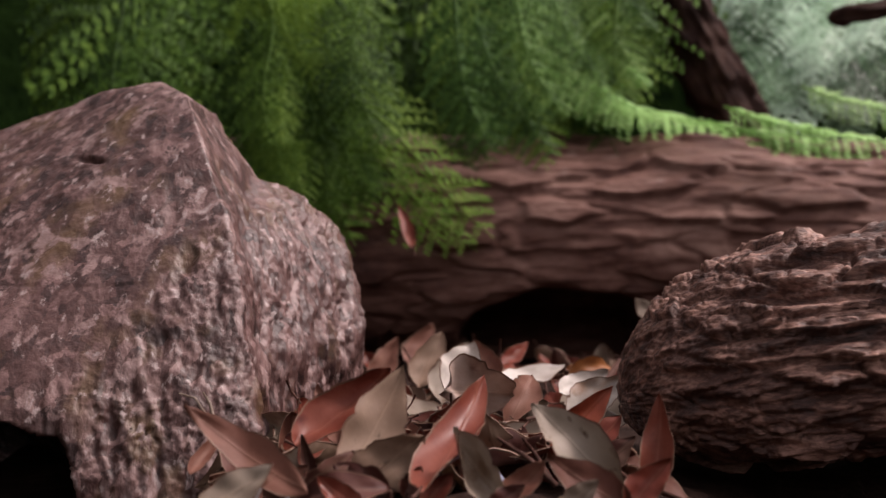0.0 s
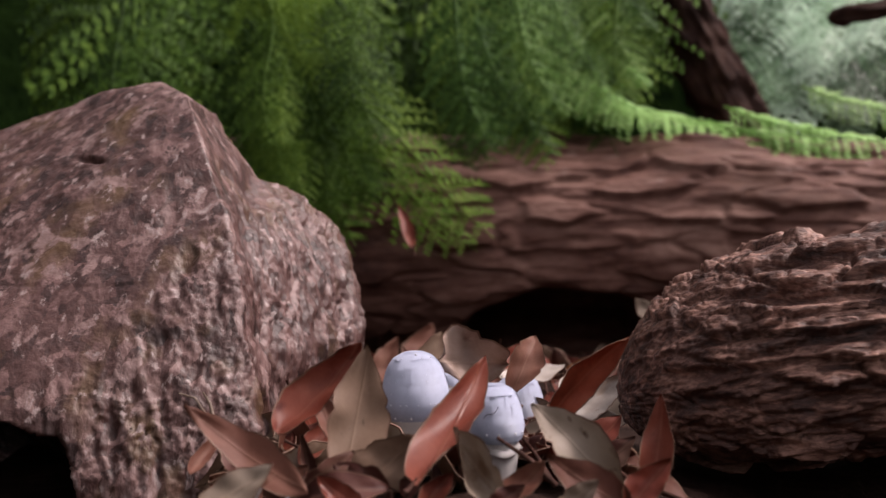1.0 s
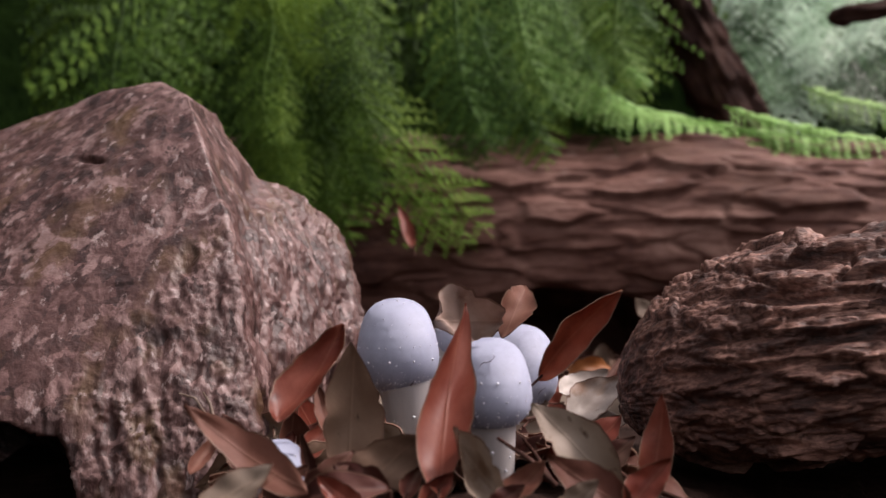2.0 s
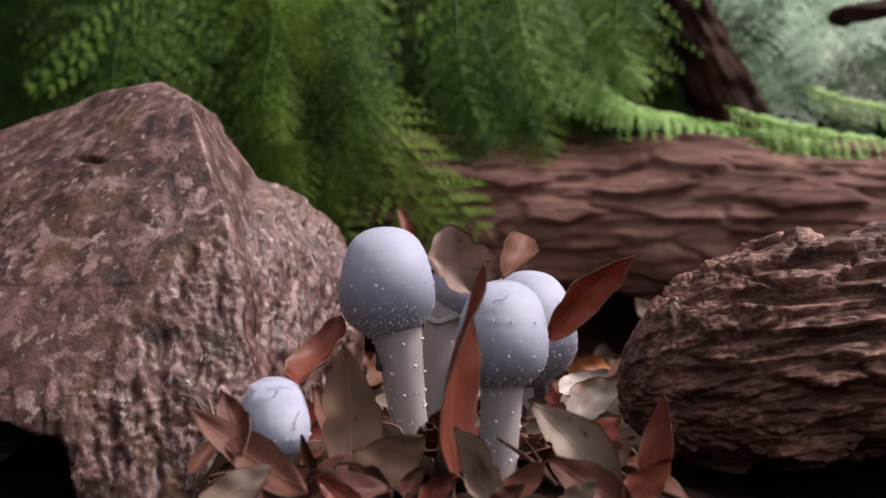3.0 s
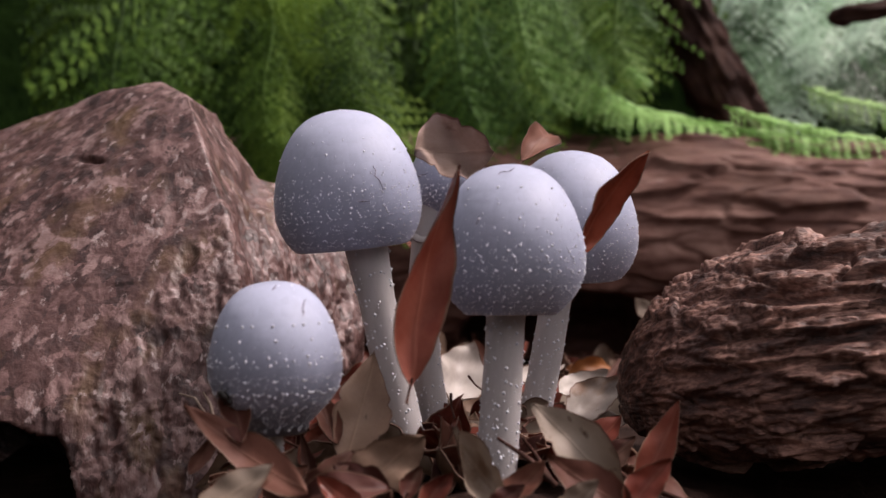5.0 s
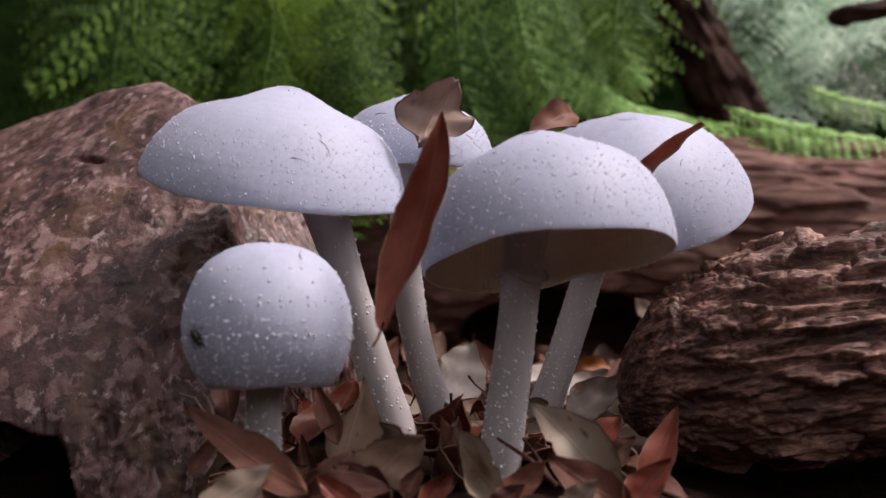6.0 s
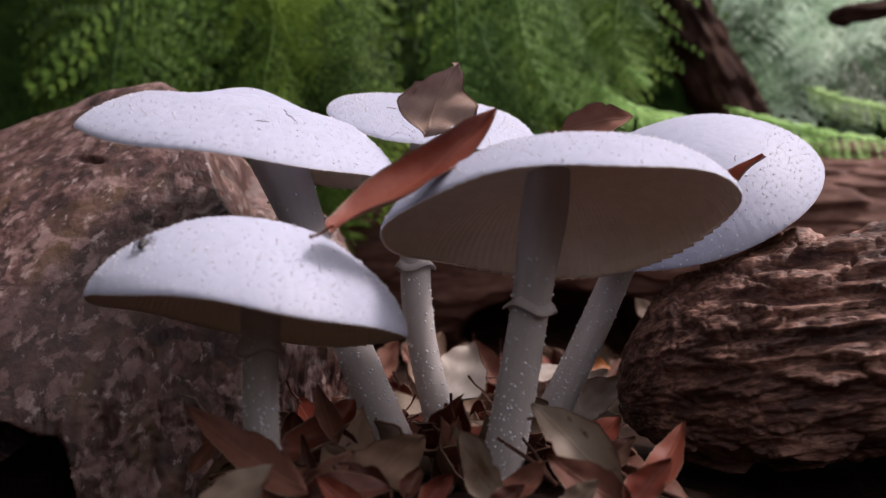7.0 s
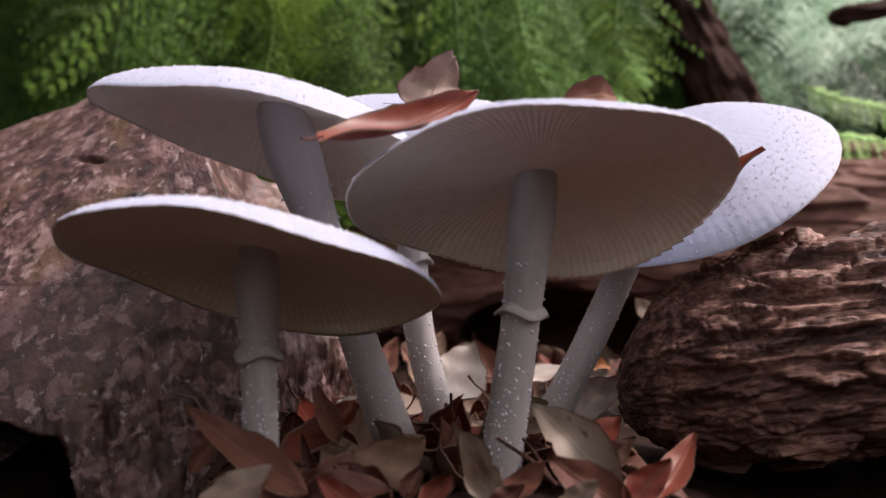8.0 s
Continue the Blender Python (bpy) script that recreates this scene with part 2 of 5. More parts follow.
# ---- ground ----
def ground_height(x, y):
    near = math.exp(-((x - 0.0) / 0.10) ** 2 - ((y + 0.005) / 0.07) ** 2)
    h = 0.004 * near + 0.004 * noise.noise(Vector((x * 18, y * 18, 0))) + 0.002 * noise.noise(Vector((x * 60, y * 60, 3)))
    h -= 0.012 * math.exp(-((x - 0.12) / 0.05) ** 2 - ((y + 0.03) / 0.06) ** 2)
    h -= 0.010 / (1 + math.exp(min(50, (x + 0.055) / 0.006)))
    return h


def build_ground():
    k = 150
    u = np.linspace(-1, 1, k)
    axis = np.sign(u) * (0.45 * np.abs(u) + 300 * np.abs(u) ** 14)
    verts = []
    for y in axis:
        for x in axis:
            near = abs(x) < 2 and abs(y) < 2
            verts.append((x, y + 0.1, ground_height(x, y + 0.1) if near else 0.0))
    ob = new("ground", mesh_of("ground", verts, grid_faces(k, k, 0, False, True), [SOIL]))
    tagged(ob, "dark damp forest soil under dead leaves", "ground", kind="structure")
    # added bank all round, mostly unseen, that holds off low sky light, sloping on both sides
    vs = []
    nx, nz = 160, 36
    for j in range(nz):
        q = j / (nz - 1)
        for i in range(nx):
            a = 2 * math.pi * i / nx
            n1 = noise.noise(Vector((math.cos(a) * 4, math.sin(a) * 4, q * 6)))
            r = 1.5 + 2.2 * q + 0.12 * n1
            # lower to the right for the sun and behind the camera for front fill
            light_gap = max(0, math.cos(a - 0.25)) ** 3 + max(0, -math.sin(a)) ** 2
            top = 2.4 - 1.7 * min(1, light_gap) + 0.2 * noise.noise(Vector((math.cos(a) * 3, math.sin(a) * 3, 9)))
            rise = math.sin(math.pi * min(1, q * 1.6) / 2) if q < 0.625 else math.cos(math.pi * (q - 0.625) / 0.75)
            vs.append((r * math.cos(a) * 1.15, r * math.sin(a) - 0.1, -0.05 + top * max(0, rise) + 0.06 * n1))
    ob = new("bank", mesh_of("bank", vs, grid_faces(nz, nx, 0, True, True), [BANK_SHADE]))
    tagged(ob, "dark bank added round the clearing, mostly unseen, to block low sky light", "bank", kind="structure")


build_ground()


# ---- rock ----
SLIT = (-0.1057, 0.072, 0.0868)


def build_rock():
    main = [(-0.1899, 0.12, 0.0875), (-0.1454, 0.11, 0.0971), (-0.1286, 0.105, 0.1053), (-0.1112, 0.1, 0.1116), (-0.0927, 0.1, 0.1144), (-0.0782, 0.075, 0.1072), (-0.0741, 0.1, 0.1048), (-0.0667, 0.1, 0.0908),
            (-0.0705, 0.058, 0.0901), (-0.0598, 0.04, 0.0665), (-0.0534, 0.025, 0.042), (-0.0488, 0.015, 0.0221), (-0.0509, 0.01, -0.0003), (-0.0495, 0.01, -0.0147),
            (-0.103, 0.05, 0.0634), (-0.1561, 0.06, 0.0635), (-0.1409, 0.025, 0.03), (-0.094, 0.005, 0.0177), (-0.1344, 0.01, 0.0227), (-0.0955, 0.003, 0.0137), (-0.087, -0.002, -0.0035), (-0.0667, -0.003, -0.0116), (-0.1821, 0.12, -0.0295), (-0.1244, 0.07, -0.0188),
            (-0.0612, 0.12, 0.0797), (-0.0501, 0.08, 0.0284), (-0.0536, 0.08, -0.0316), (-0.208, 0.16, -0.0508), (-0.2168, 0.2, 0.0927), (-0.117, 0.2, 0.1206), (-0.0752, 0.2, 0.0695), (-0.0722, 0.18, -0.0557)]
    lobe = [(-0.0657, 0.1, 0.0843), (-0.0581, 0.105, 0.0824), (-0.0483, 0.11, 0.0783), (-0.0374, 0.115, 0.0679), (-0.0322, 0.11, 0.0583), (-0.0293, 0.105, 0.0451), (-0.0267, 0.1, 0.0342), (-0.029, 0.1, 0.0212), (-0.0356, 0.085, 0.0101), (-0.0385, 0.07, -0.0188),
            (-0.06, 0.055, 0.0635), (-0.049, 0.072, 0.055), (-0.0535, 0.035, 0.0291), (-0.0439, 0.058, 0.0203), (-0.0527, 0.03, -0.0103), (-0.0335, 0.092, 0.0383), (-0.0729, 0.2, 0.0858), (-0.0427, 0.2, 0.0602), (-0.0358, 0.17, -0.0402), (-0.0856, 0.18, -0.0423)]
    me = solid([main, lobe], 0.0008)
    me.materials.append(ROCK)
    me.update()
    n = len(me.vertices)
    co = np.empty(n * 3)
    me.vertices.foreach_get("co", co)
    no = np.empty(n * 3)
    me.vertex_normals.foreach_get("vector", no)
    co, no = co.reshape(-1, 3), no.reshape(-1, 3)
    for i in range(n):
        p = Vector(co[i])
        rough = min(1, max(0, (p.x + 0.07) / 0.02, (0.045 - p.z) / 0.03 + (p.x + 0.10) * 26)) * 0.8 + 0.2
        h = 0.0015 * fbm(p, 28, 3) + (0.0003 + 0.0005 * rough) * noise.noise(p * 70) + 0.0006 * rough * fbm(p, 110, 4)
        streak = Vector((p.x * 260 + p.y * 90, p.y * 110, p.z * 30)) + noise.noise_vector(p * 75) * 0.5
        worn = max(0, rough - 0.25) * (0.45 + 0.9 * max(0, noise.noise(p * 38 + Vector((4, 2, 9))) + 0.35))
        h += 0.0014 * worn * (1 - 2.6 * abs(noise.noise(streak)))
        h += 0.0012 * worn * (1 - 2.6 * abs(noise.noise(streak * 2.3 + Vector((3, 1, 0)))))
        h += 0.0007 * worn * (1 - 2.6 * abs(noise.noise(streak * 5.1 + Vector((8, 5, 2)))))
        h -= 0.0020 * min(1, max(0, (p.x + 0.085) / 0.02)) * max(0, noise.noise(Vector((p.x * 130, p.y * 60, p.z * 45)) + Vector((7, 1, 3))) - 0.15) * 2
        h += 0.0003 * noise.noise(p * 420) + 0.00022 * rough * noise.noise(p * 900)
        h *= 0.55 + 0.45 * min(1, max(0, (p.x + 0.095) / 0.02)) if p.z < 0.05 else 1
        slit = ((p.x - SLIT[0]) / 0.0040) ** 2 + ((p.z - SLIT[2] + 0.22 * (p.x - SLIT[0])) / 0.0008) ** 2
        h -= 0.0034 * math.exp(-slit)
        co[i] += no[i] * h
        wob = 0.0025 * noise.noise(p * 90)
        under = min(1, max(0, (0.0135 + wob + 0.2 * (-0.096 - p.x) - p.z) / 0.003)) * min(1, max(0, (-0.096 + wob + 0.38 * (0.0134 - p.z) - p.x) / 0.003))
        if p.y < 0.06:
            co[i][1] += 0.08 * under
    me.vertices.foreach_set("co", co.ravel())
    me.polygons.foreach_set("use_smooth", [True] * len(me.polygons))
    me.update()
    tagged(new("rock", me), "rough pinkish brown granite rock with ochre stains", "rock")


build_rock()


# ---- logs ----
def bark_log(name, start, end, radius, bulge, cell, relief, nu, nv, mat, seed, closed_end=0.0, hollow=None, arc=(0, 1), undercut=0.0, flat=1.0):
    """A log between two points, its bark broken into overlapping plates."""
    a, b = Vector(start), Vector(end)
    ax = (b - a)
    length = ax.length
    ax.normalize()
    side = ax.cross(Vector((0, 0, 1))).normalized()
    up = side.cross(ax)
    verts = []
    off = Vector((seed * 3.1, seed * 1.7, seed))
    for i in range(nu):
        s = length * i / (nu - 1)
        end_k = 1.0
        if closed_end:
            q = min(1, s / closed_end)
            end_k = math.sqrt(max(0.0, 1 - (1 - q) ** 2))
        for j in range(nv):
            w = 2 * math.pi * (arc[0] + (arc[1] - arc[0]) * j / nv)
            d = side * math.cos(w) + up * math.sin(w)
            r0 = radius * (1 + bulge * noise.noise(Vector((s * 14, math.cos(w), math.sin(w))) + off))
            r0 *= 1 - undercut * max(0, -math.sin(w)) ** 1.5
            p0 = a + ax * s + d * (r0 * end_k)
            q = Vector(((p0 - a).dot(ax) / cell[0], (p0 - a).dot(side) / (cell[1] * flat), (p0 - a).dot(up) / cell[1])) + off
            warp = noise.noise_vector(q * 0.7) * 0.6 + noise.noise_vector(q * 2.1) * 0.18
            dist, pts = noise.voronoi(q + warp)
            plate = noise.cell(pts[0] * 7.3 + Vector((0.5, 0.5, 0.5)))
            crack = min(1, (dist[1] - dist[0]) / 0.15)
            slope = (q + warp - pts[0]).dot(Vector((0.2, 0.4, -0.9)))
            h = 0.9 * crack ** 0.6 * (0.55 + 0.45 * plate) + 0.95 * slope * crack - 0.6
            h += 0.3 * noise.fractal(Vector((q.x * 1.3, q.y * 2.6, q.z * 2.6)), 0.8, 2.2, 4)
            if flat > 1:
                fine = noise.voronoi(Vector((q.x * 2.2, q.y * 2.0, q.z * 2.4)) + warp * 2)[0]
                h += 0.22 * min(1, (fine[1] - fine[0]) / 0.18) - 0.15
            h *= relief * (0.2 + 0.8 * end_k ** 4)
            h += relief * 0.10 * noise.fractal(Vector((q.x * 6, q.y * 8, q.z * 8)), 0.9, 2.1, 3)
            p = p0 + (d * (0.3 + 0.7 * end_k) - ax * (1 - end_k)).normalized() * h
            if hollow:
                c, sx, sz, deep = hollow
                k = ((p.x - c[0]) / sx) ** 2 + ((p.z - c[2]) / sz) ** 2 + 0.25 * noise.noise(p * 40)
                if p.y < c[1] + 0.07 and k < 1.15:
                    g = min(1, (1.15 - k) / 0.35)
                    p.y += deep * g * g * (3 - 2 * g)
            verts.append(p)
    faces = grid_faces(nu, nv, 0, True)
    faces.append(tuple(range(nv)))
    faces.append(tuple((nu - 1) * nv + nv - 1 - k for k in range(nv)))
    return new(name, mesh_of(name, verts, faces, [mat]))


tagged(bark_log("bark_log", (0.0484, 0.035, 0.0174), (0.171, 0.03, 0.0295), 0.0400, 0.10, (0.030, 0.0058), 0.0046, 360, 420, BARK_NEAR, 3, 0.045, undercut=0.6, flat=2.6),
       "dark weathered log with flaky ridged bark lying on leaves", "log")
tagged(bark_log("fallen_log", (-0.1528, 0.38, 0.0682), (0.3788, 0.32, 0.0517), 0.060, 0.10, (0.046, 0.013), 0.0034, 340, 340, BARK_FAR, 5, 0.0, ((0.0609, 0.28, 0.0156), 0.050, 0.0232, 0.09)),
       "fallen reddish brown log with broad bark plates and a dark hollow", "log")
tagged(bark_log("tree_trunk", (0.1107, 0.40, 0.2465), (0.1830, 0.39, 0.1000), 0.018, 0.15, (0.03, 0.009), 0.004, 80, 70, TRUNK, 9),
       "dark leaning trunk behind the ferns", "trunk")
tagged(bark_log("branch", (0.2203, 0.4, 0.1923), (0.3302, 0.4, 0.2131), 0.0055, 0.3, (0.02, 0.008), 0.0025, 50, 30, TRUNK, 11, 0.012),
       "brown dead branch among pale ferns", "branch")


# ---- ferns ----
def frond_mesh(name, mat, pairs, seed, droop, width, leaflets=11):
    """A frond one metre long: stalk, tapering pinnae, lobed leaflets."""
    r = random.Random(seed)
    verts, faces = [], []

    def spine(s):
        return Vector((s, 0.04 * math.sin(s * 5 + seed), -droop * s * s))

    tv, tf = tube([spine(i / 14) for i in range(15)], [0.008 * (1 - 0.8 * i / 14) for i in range(15)], 5)
    verts += tv
    faces += tf
    for i in range(pairs):
        s = 0.08 + 0.92 * i / pairs
        reach = width * (math.sin(math.pi * min(1, 0.22 + 0.78 * s)) ** 0.8) * r.uniform(0.85, 1.1) + 0.01
        c = spine(s)
        for sg in (-1, 1):
            dirv = Vector((0.45 + r.uniform(-0.1, 0.1), sg, -0.25 + r.uniform(-0.2, 0.15))).normalized()
            along = Vector((1, 0, -0.3)).normalized()
            nor = dirv.cross(along).normalized() * sg
            for k in range(leaflets):
                q = (k + 0.5) / leaflets
                p = c + dirv * reach * q + Vector((0, 0, -0.25 * reach * q * q))
                size = min(reach * 0.3, 0.56 * 0.92 / pairs) * (1 - 0.55 * q) + 0.002
                for sd in (-1, 1):
                    d = (along * sd + dirv * 0.35 + nor * r.uniform(-0.35, 0.35)).normalized()
                    w = dirv * reach / leaflets * 0.5
                    b0 = len(verts)
                    tip = p + d * size
                    mid = p + d * size * 0.5 + nor * size * 0.12
                    verts.extend([p - w * 0.5, mid - w * 0.75, tip, mid + w * 0.75, p + w * 0.5])
                    faces.append((b0, b0 + 1, b0 + 3, b0 + 4) if sd * sg > 0 else (b0, b0 + 4, b0 + 3, b0 + 1))
                    faces.append((b0 + 1, b0 + 2, b0 + 3) if sd * sg > 0 else (b0 + 3, b0 + 2, b0 + 1))
    return mesh_of(name, verts, faces, [mat])


def frond_pose(base, tip, facing):
    b, t = Vector(base), Vector(tip)
    x = (t - b)
    L = x.length
    x.normalize()
    z = Vector(facing)
    z = (z - x * z.dot(x)).normalized()
    y = z.cross(x)
    return Matrix.Translation(b) @ Matrix((x, y, z)).transposed().to_4x4() @ Matrix.Scale(L, 4)


def fern(base, fronds, meshes, label, group):
    root = new("fern")
    root.location = base
    tagged(root, label, "fern", group)
    inv = Matrix.Translation(-Vector(base))
    for i, (b, t, f) in enumerate(fronds):
        o = part("frond", meshes[i % len(meshes)], root)
        o.matrix_basis = inv @ frond_pose(b, t, f)
    return root


def build_ferns():
    green = [frond_mesh("frond_green", FERN, 14, k, 0.10 + 0.05 * k, 0.24, 8) for k in range(3)]
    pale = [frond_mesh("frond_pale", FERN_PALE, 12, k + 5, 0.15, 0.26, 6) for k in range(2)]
    light = [frond_mesh("frond_sunlit", FERN_SUNLIT, 18, k + 9, 0.05, 0.19, 8) for k in range(2)]
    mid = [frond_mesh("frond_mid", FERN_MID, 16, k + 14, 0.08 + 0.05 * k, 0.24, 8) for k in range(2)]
    r = random.Random(4)

    def bound(px):
        return float(np.interp(px, [-100, 60, 300, 560, 680, 880, 900, 1000, 1020, 1150], [260, 300, 380, 420, 410, 380, 290, 280, 190, 170]))

    def at(px, py, d):
        return Vector(((px - 784) / 2154 * d, -0.30 + d, 0.060 - (py - 441) / 2154 * d))

    # crowns on the left and middle
    for c in range(11):
        cx = 170 + c * 94 + r.uniform(-30, 30)
        d = r.uniform(0.66, 0.80)
        top = at(cx, -120 + r.uniform(-60, 40), d + 0.04)
        fr = []
        for k in range(15):
            tx = cx + r.uniform(-190, 190)
            lim = bound(tx)
            ty = lim - abs(r.gauss(0, 110)) - 10
            if ty < 40:
                ty = 40 + r.uniform(0, 60)
            tx = min(tx, 1125)
            if tx < 140:
                tx = 140 + r.uniform(0, 80)
            dd = d - r.uniform(0.02, 0.12)
            fr.append((top + Vector((r.uniform(-0.02, 0.02), 0, r.uniform(-0.02, 0.05))), at(tx, ty, dd), (r.uniform(-0.4, 0.4), -1, r.uniform(0.2, 0.9))))
        fern(top, fr, green, "lush green fern with hanging feathery fronds", "ferns behind the log")
    # drooping fronds that reach the log
    root = at(430, -60, 0.66)
    fern(root, [(root, at(650, 360, 0.585), (-0.2, -1, 0.5)), (root, at(600, 410, 0.575), (-0.3, -1, 0.4)), (at(560, 20, 0.65), at(580, 330, 0.58), (0.2, -1, 0.3)),
                (at(520, 120, 0.64), at(890, 375, 0.575), (0, -1, 0.8)), (at(560, 200, 0.63), at(850, 400, 0.58), (0, -1, 0.9)), (at(420, 40, 0.64), at(500, 320, 0.59), (0, -1, 0.4)),
                (at(480, 150, 0.62), at(640, 410, 0.575), (0, -1, 0.5))], green, "green fern with fronds drooping over the log", "ferns behind the log")
    root = at(560, 60, 0.64)
    fr = []
    for k in range(26):
        x0 = r.uniform(420, 640)
        y0 = r.uniform(-40, 230)
        fr.append((at(x0, y0, r.uniform(0.60, 0.65)), at(x0 + r.uniform(-20, 110), min(415, y0 + r.uniform(120, 230)), r.uniform(0.56, 0.59)), (r.uniform(-0.4, 0.4), -1, r.uniform(0.2, 0.8))))
    fern(root, fr, green, "dense green fern hanging beside the rock", "ferns behind the log")
    root = at(860, 20, 0.66)
    fern(root, [(root, at(985, 275, 0.60), (0, -1, 0.5)), (root, at(840, 280, 0.60), (0, -1, 0.4)), (at(900, 60, 0.66), at(1000, 200, 0.61), (0, -1, 0.6)), (at(780, 60, 0.66), at(880, 270, 0.6), (0, -1, 0.4))],
         green, "green fern with fronds drooping over the log", "ferns behind the log")
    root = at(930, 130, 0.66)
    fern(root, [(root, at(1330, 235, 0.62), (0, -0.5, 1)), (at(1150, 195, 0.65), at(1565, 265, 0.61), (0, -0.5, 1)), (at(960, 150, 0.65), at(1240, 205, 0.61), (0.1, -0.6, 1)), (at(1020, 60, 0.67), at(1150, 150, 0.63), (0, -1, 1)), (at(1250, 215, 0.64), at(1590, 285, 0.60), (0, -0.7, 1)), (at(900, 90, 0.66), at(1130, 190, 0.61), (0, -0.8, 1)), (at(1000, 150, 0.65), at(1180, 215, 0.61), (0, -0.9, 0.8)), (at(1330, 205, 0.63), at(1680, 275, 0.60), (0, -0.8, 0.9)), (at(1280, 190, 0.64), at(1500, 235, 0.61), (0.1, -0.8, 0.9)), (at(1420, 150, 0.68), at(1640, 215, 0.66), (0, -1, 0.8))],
         light, "fern frond lying along the log, sunlight painted in as bright green", "ferns behind the log")
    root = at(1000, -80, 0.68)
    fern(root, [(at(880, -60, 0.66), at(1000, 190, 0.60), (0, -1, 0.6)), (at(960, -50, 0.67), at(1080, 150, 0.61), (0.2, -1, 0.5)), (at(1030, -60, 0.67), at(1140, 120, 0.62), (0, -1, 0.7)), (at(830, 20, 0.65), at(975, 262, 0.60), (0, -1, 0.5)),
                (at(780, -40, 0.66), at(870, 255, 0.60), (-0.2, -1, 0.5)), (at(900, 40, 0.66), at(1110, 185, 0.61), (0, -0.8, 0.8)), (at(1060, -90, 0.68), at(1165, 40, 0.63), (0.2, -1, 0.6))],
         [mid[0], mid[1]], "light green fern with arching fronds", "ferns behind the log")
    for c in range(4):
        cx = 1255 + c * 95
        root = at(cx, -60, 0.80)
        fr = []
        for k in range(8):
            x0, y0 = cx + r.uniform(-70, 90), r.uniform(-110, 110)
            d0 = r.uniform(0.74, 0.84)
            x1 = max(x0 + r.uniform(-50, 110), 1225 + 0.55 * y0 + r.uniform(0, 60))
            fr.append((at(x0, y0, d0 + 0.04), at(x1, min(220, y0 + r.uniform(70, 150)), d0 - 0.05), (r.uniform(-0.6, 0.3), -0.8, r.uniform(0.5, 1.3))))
        fern(root, fr, pale, "pale silvery green fern with light from above painted into its colour", "pale ferns")


build_ferns()


# ---- leaves ----
def leaf_mesh(name, mat, length, width, curl=0.3, fold=0.3, twist=0.0, seed=0, wave=0.06, pointy=1.0):
    """A dry leaf centred on its middle, along x, its upper side towards z."""
    nu = 23
    across = (-1, -0.93, -0.66, -0.33, 0, 0.33, 0.66, 0.93, 1)
    nv = len(across)
    r = random.Random(seed)
    ph = r.uniform(0, 6)
    droop = r.uniform(-0.35, 0.5)
    bites = [(r.choice((-1, 1)), r.uniform(0.2, 0.85), r.uniform(0.04, 0.2), r.uniform(0.012, 0.03)) for _ in range(3)]
    top, low = [], []
    th = 0.00012
    for i in range(nu):
        s = i / (nu - 1)
        w0 = width * 0.5 * (max(0.0, math.sin(math.pi * s ** (0.8 * pointy))) ** 0.9) + 0.0002
        ang = curl * (s - 0.5) * 2
        x = length * 0.5 * (math.sin(ang) / curl if abs(curl) > 1e-3 else (s - 0.5) * 2)
        z0 = length * 0.5 * ((1 - math.cos(ang)) / curl if abs(curl) > 1e-3 else 0)
        sway = 0.05 * width * math.sin(5 * s + ph)
        tw = twist * (s - 0.5)
        for v in across:
            sg = 1 if v > 0 else -1
            w = w0 * (1 + 0.06 * math.sin(8 * s + ph * sg) + 0.035 * math.sin(23 * s + 2 * ph * sg) + 0.02 * math.sin(47 * s + ph))
            for bs, bc, bd, bw in bites:
                if bs == sg:
                    w *= 1 - bd * math.exp(-((s - bc) / bw) ** 2)
            fa = fold * abs(v)
            y = w * v * math.cos(fa * 0.8) + sway
            z = w * abs(v) * math.sin(fa) - droop * w * max(0, abs(v) - 0.4) ** 2 + wave * width * (math.sin(7 * s + ph + 2 * v) + 0.6 * math.sin(15 * s + 2 * ph + sg)) * abs(v)
            z += 0.02 * width * math.sin(19 * s + 3 * v + ph)
            y, z = y * math.cos(tw) - z * math.sin(tw), y * math.sin(tw) + z * math.cos(tw)
            if v == 0:
                z -= 0.0003
            rim = 1.0 if abs(v) < 0.9 else 1.5
            top.append((x, y, z0 + z + th * rim))
            low.append((x, y, z0 + z - th * rim))
    verts = top + low
    n = nu * nv
    faces = grid_faces(nu, nv, 0, False, True) + grid_faces(nu, nv, n, False, False)
    slots = [1 if abs(sum(across[k % n % nv] for k in f)) > 3.8 else 0 for f in faces]
    ring = [i * nv for i in range(nu)] + [(nu - 1) * nv + j for j in range(1, nv)] + [i * nv + nv - 1 for i in range(nu - 2, -1, -1)] + [j for j in range(nv - 2, 0, -1)]
    for k in range(len(ring)):
        a, b = ring[k], ring[(k + 1) % len(ring)]
        faces.append((a, b, b + n, a + n))
        slots.append(1)
    me = mesh_of(name, verts, faces, [mat, LEAF_EDGE], True, slots)
    ends = (Vector(top[nv // 2]), Vector(top[(nu - 1) * nv + nv // 2]))
    return me, ends


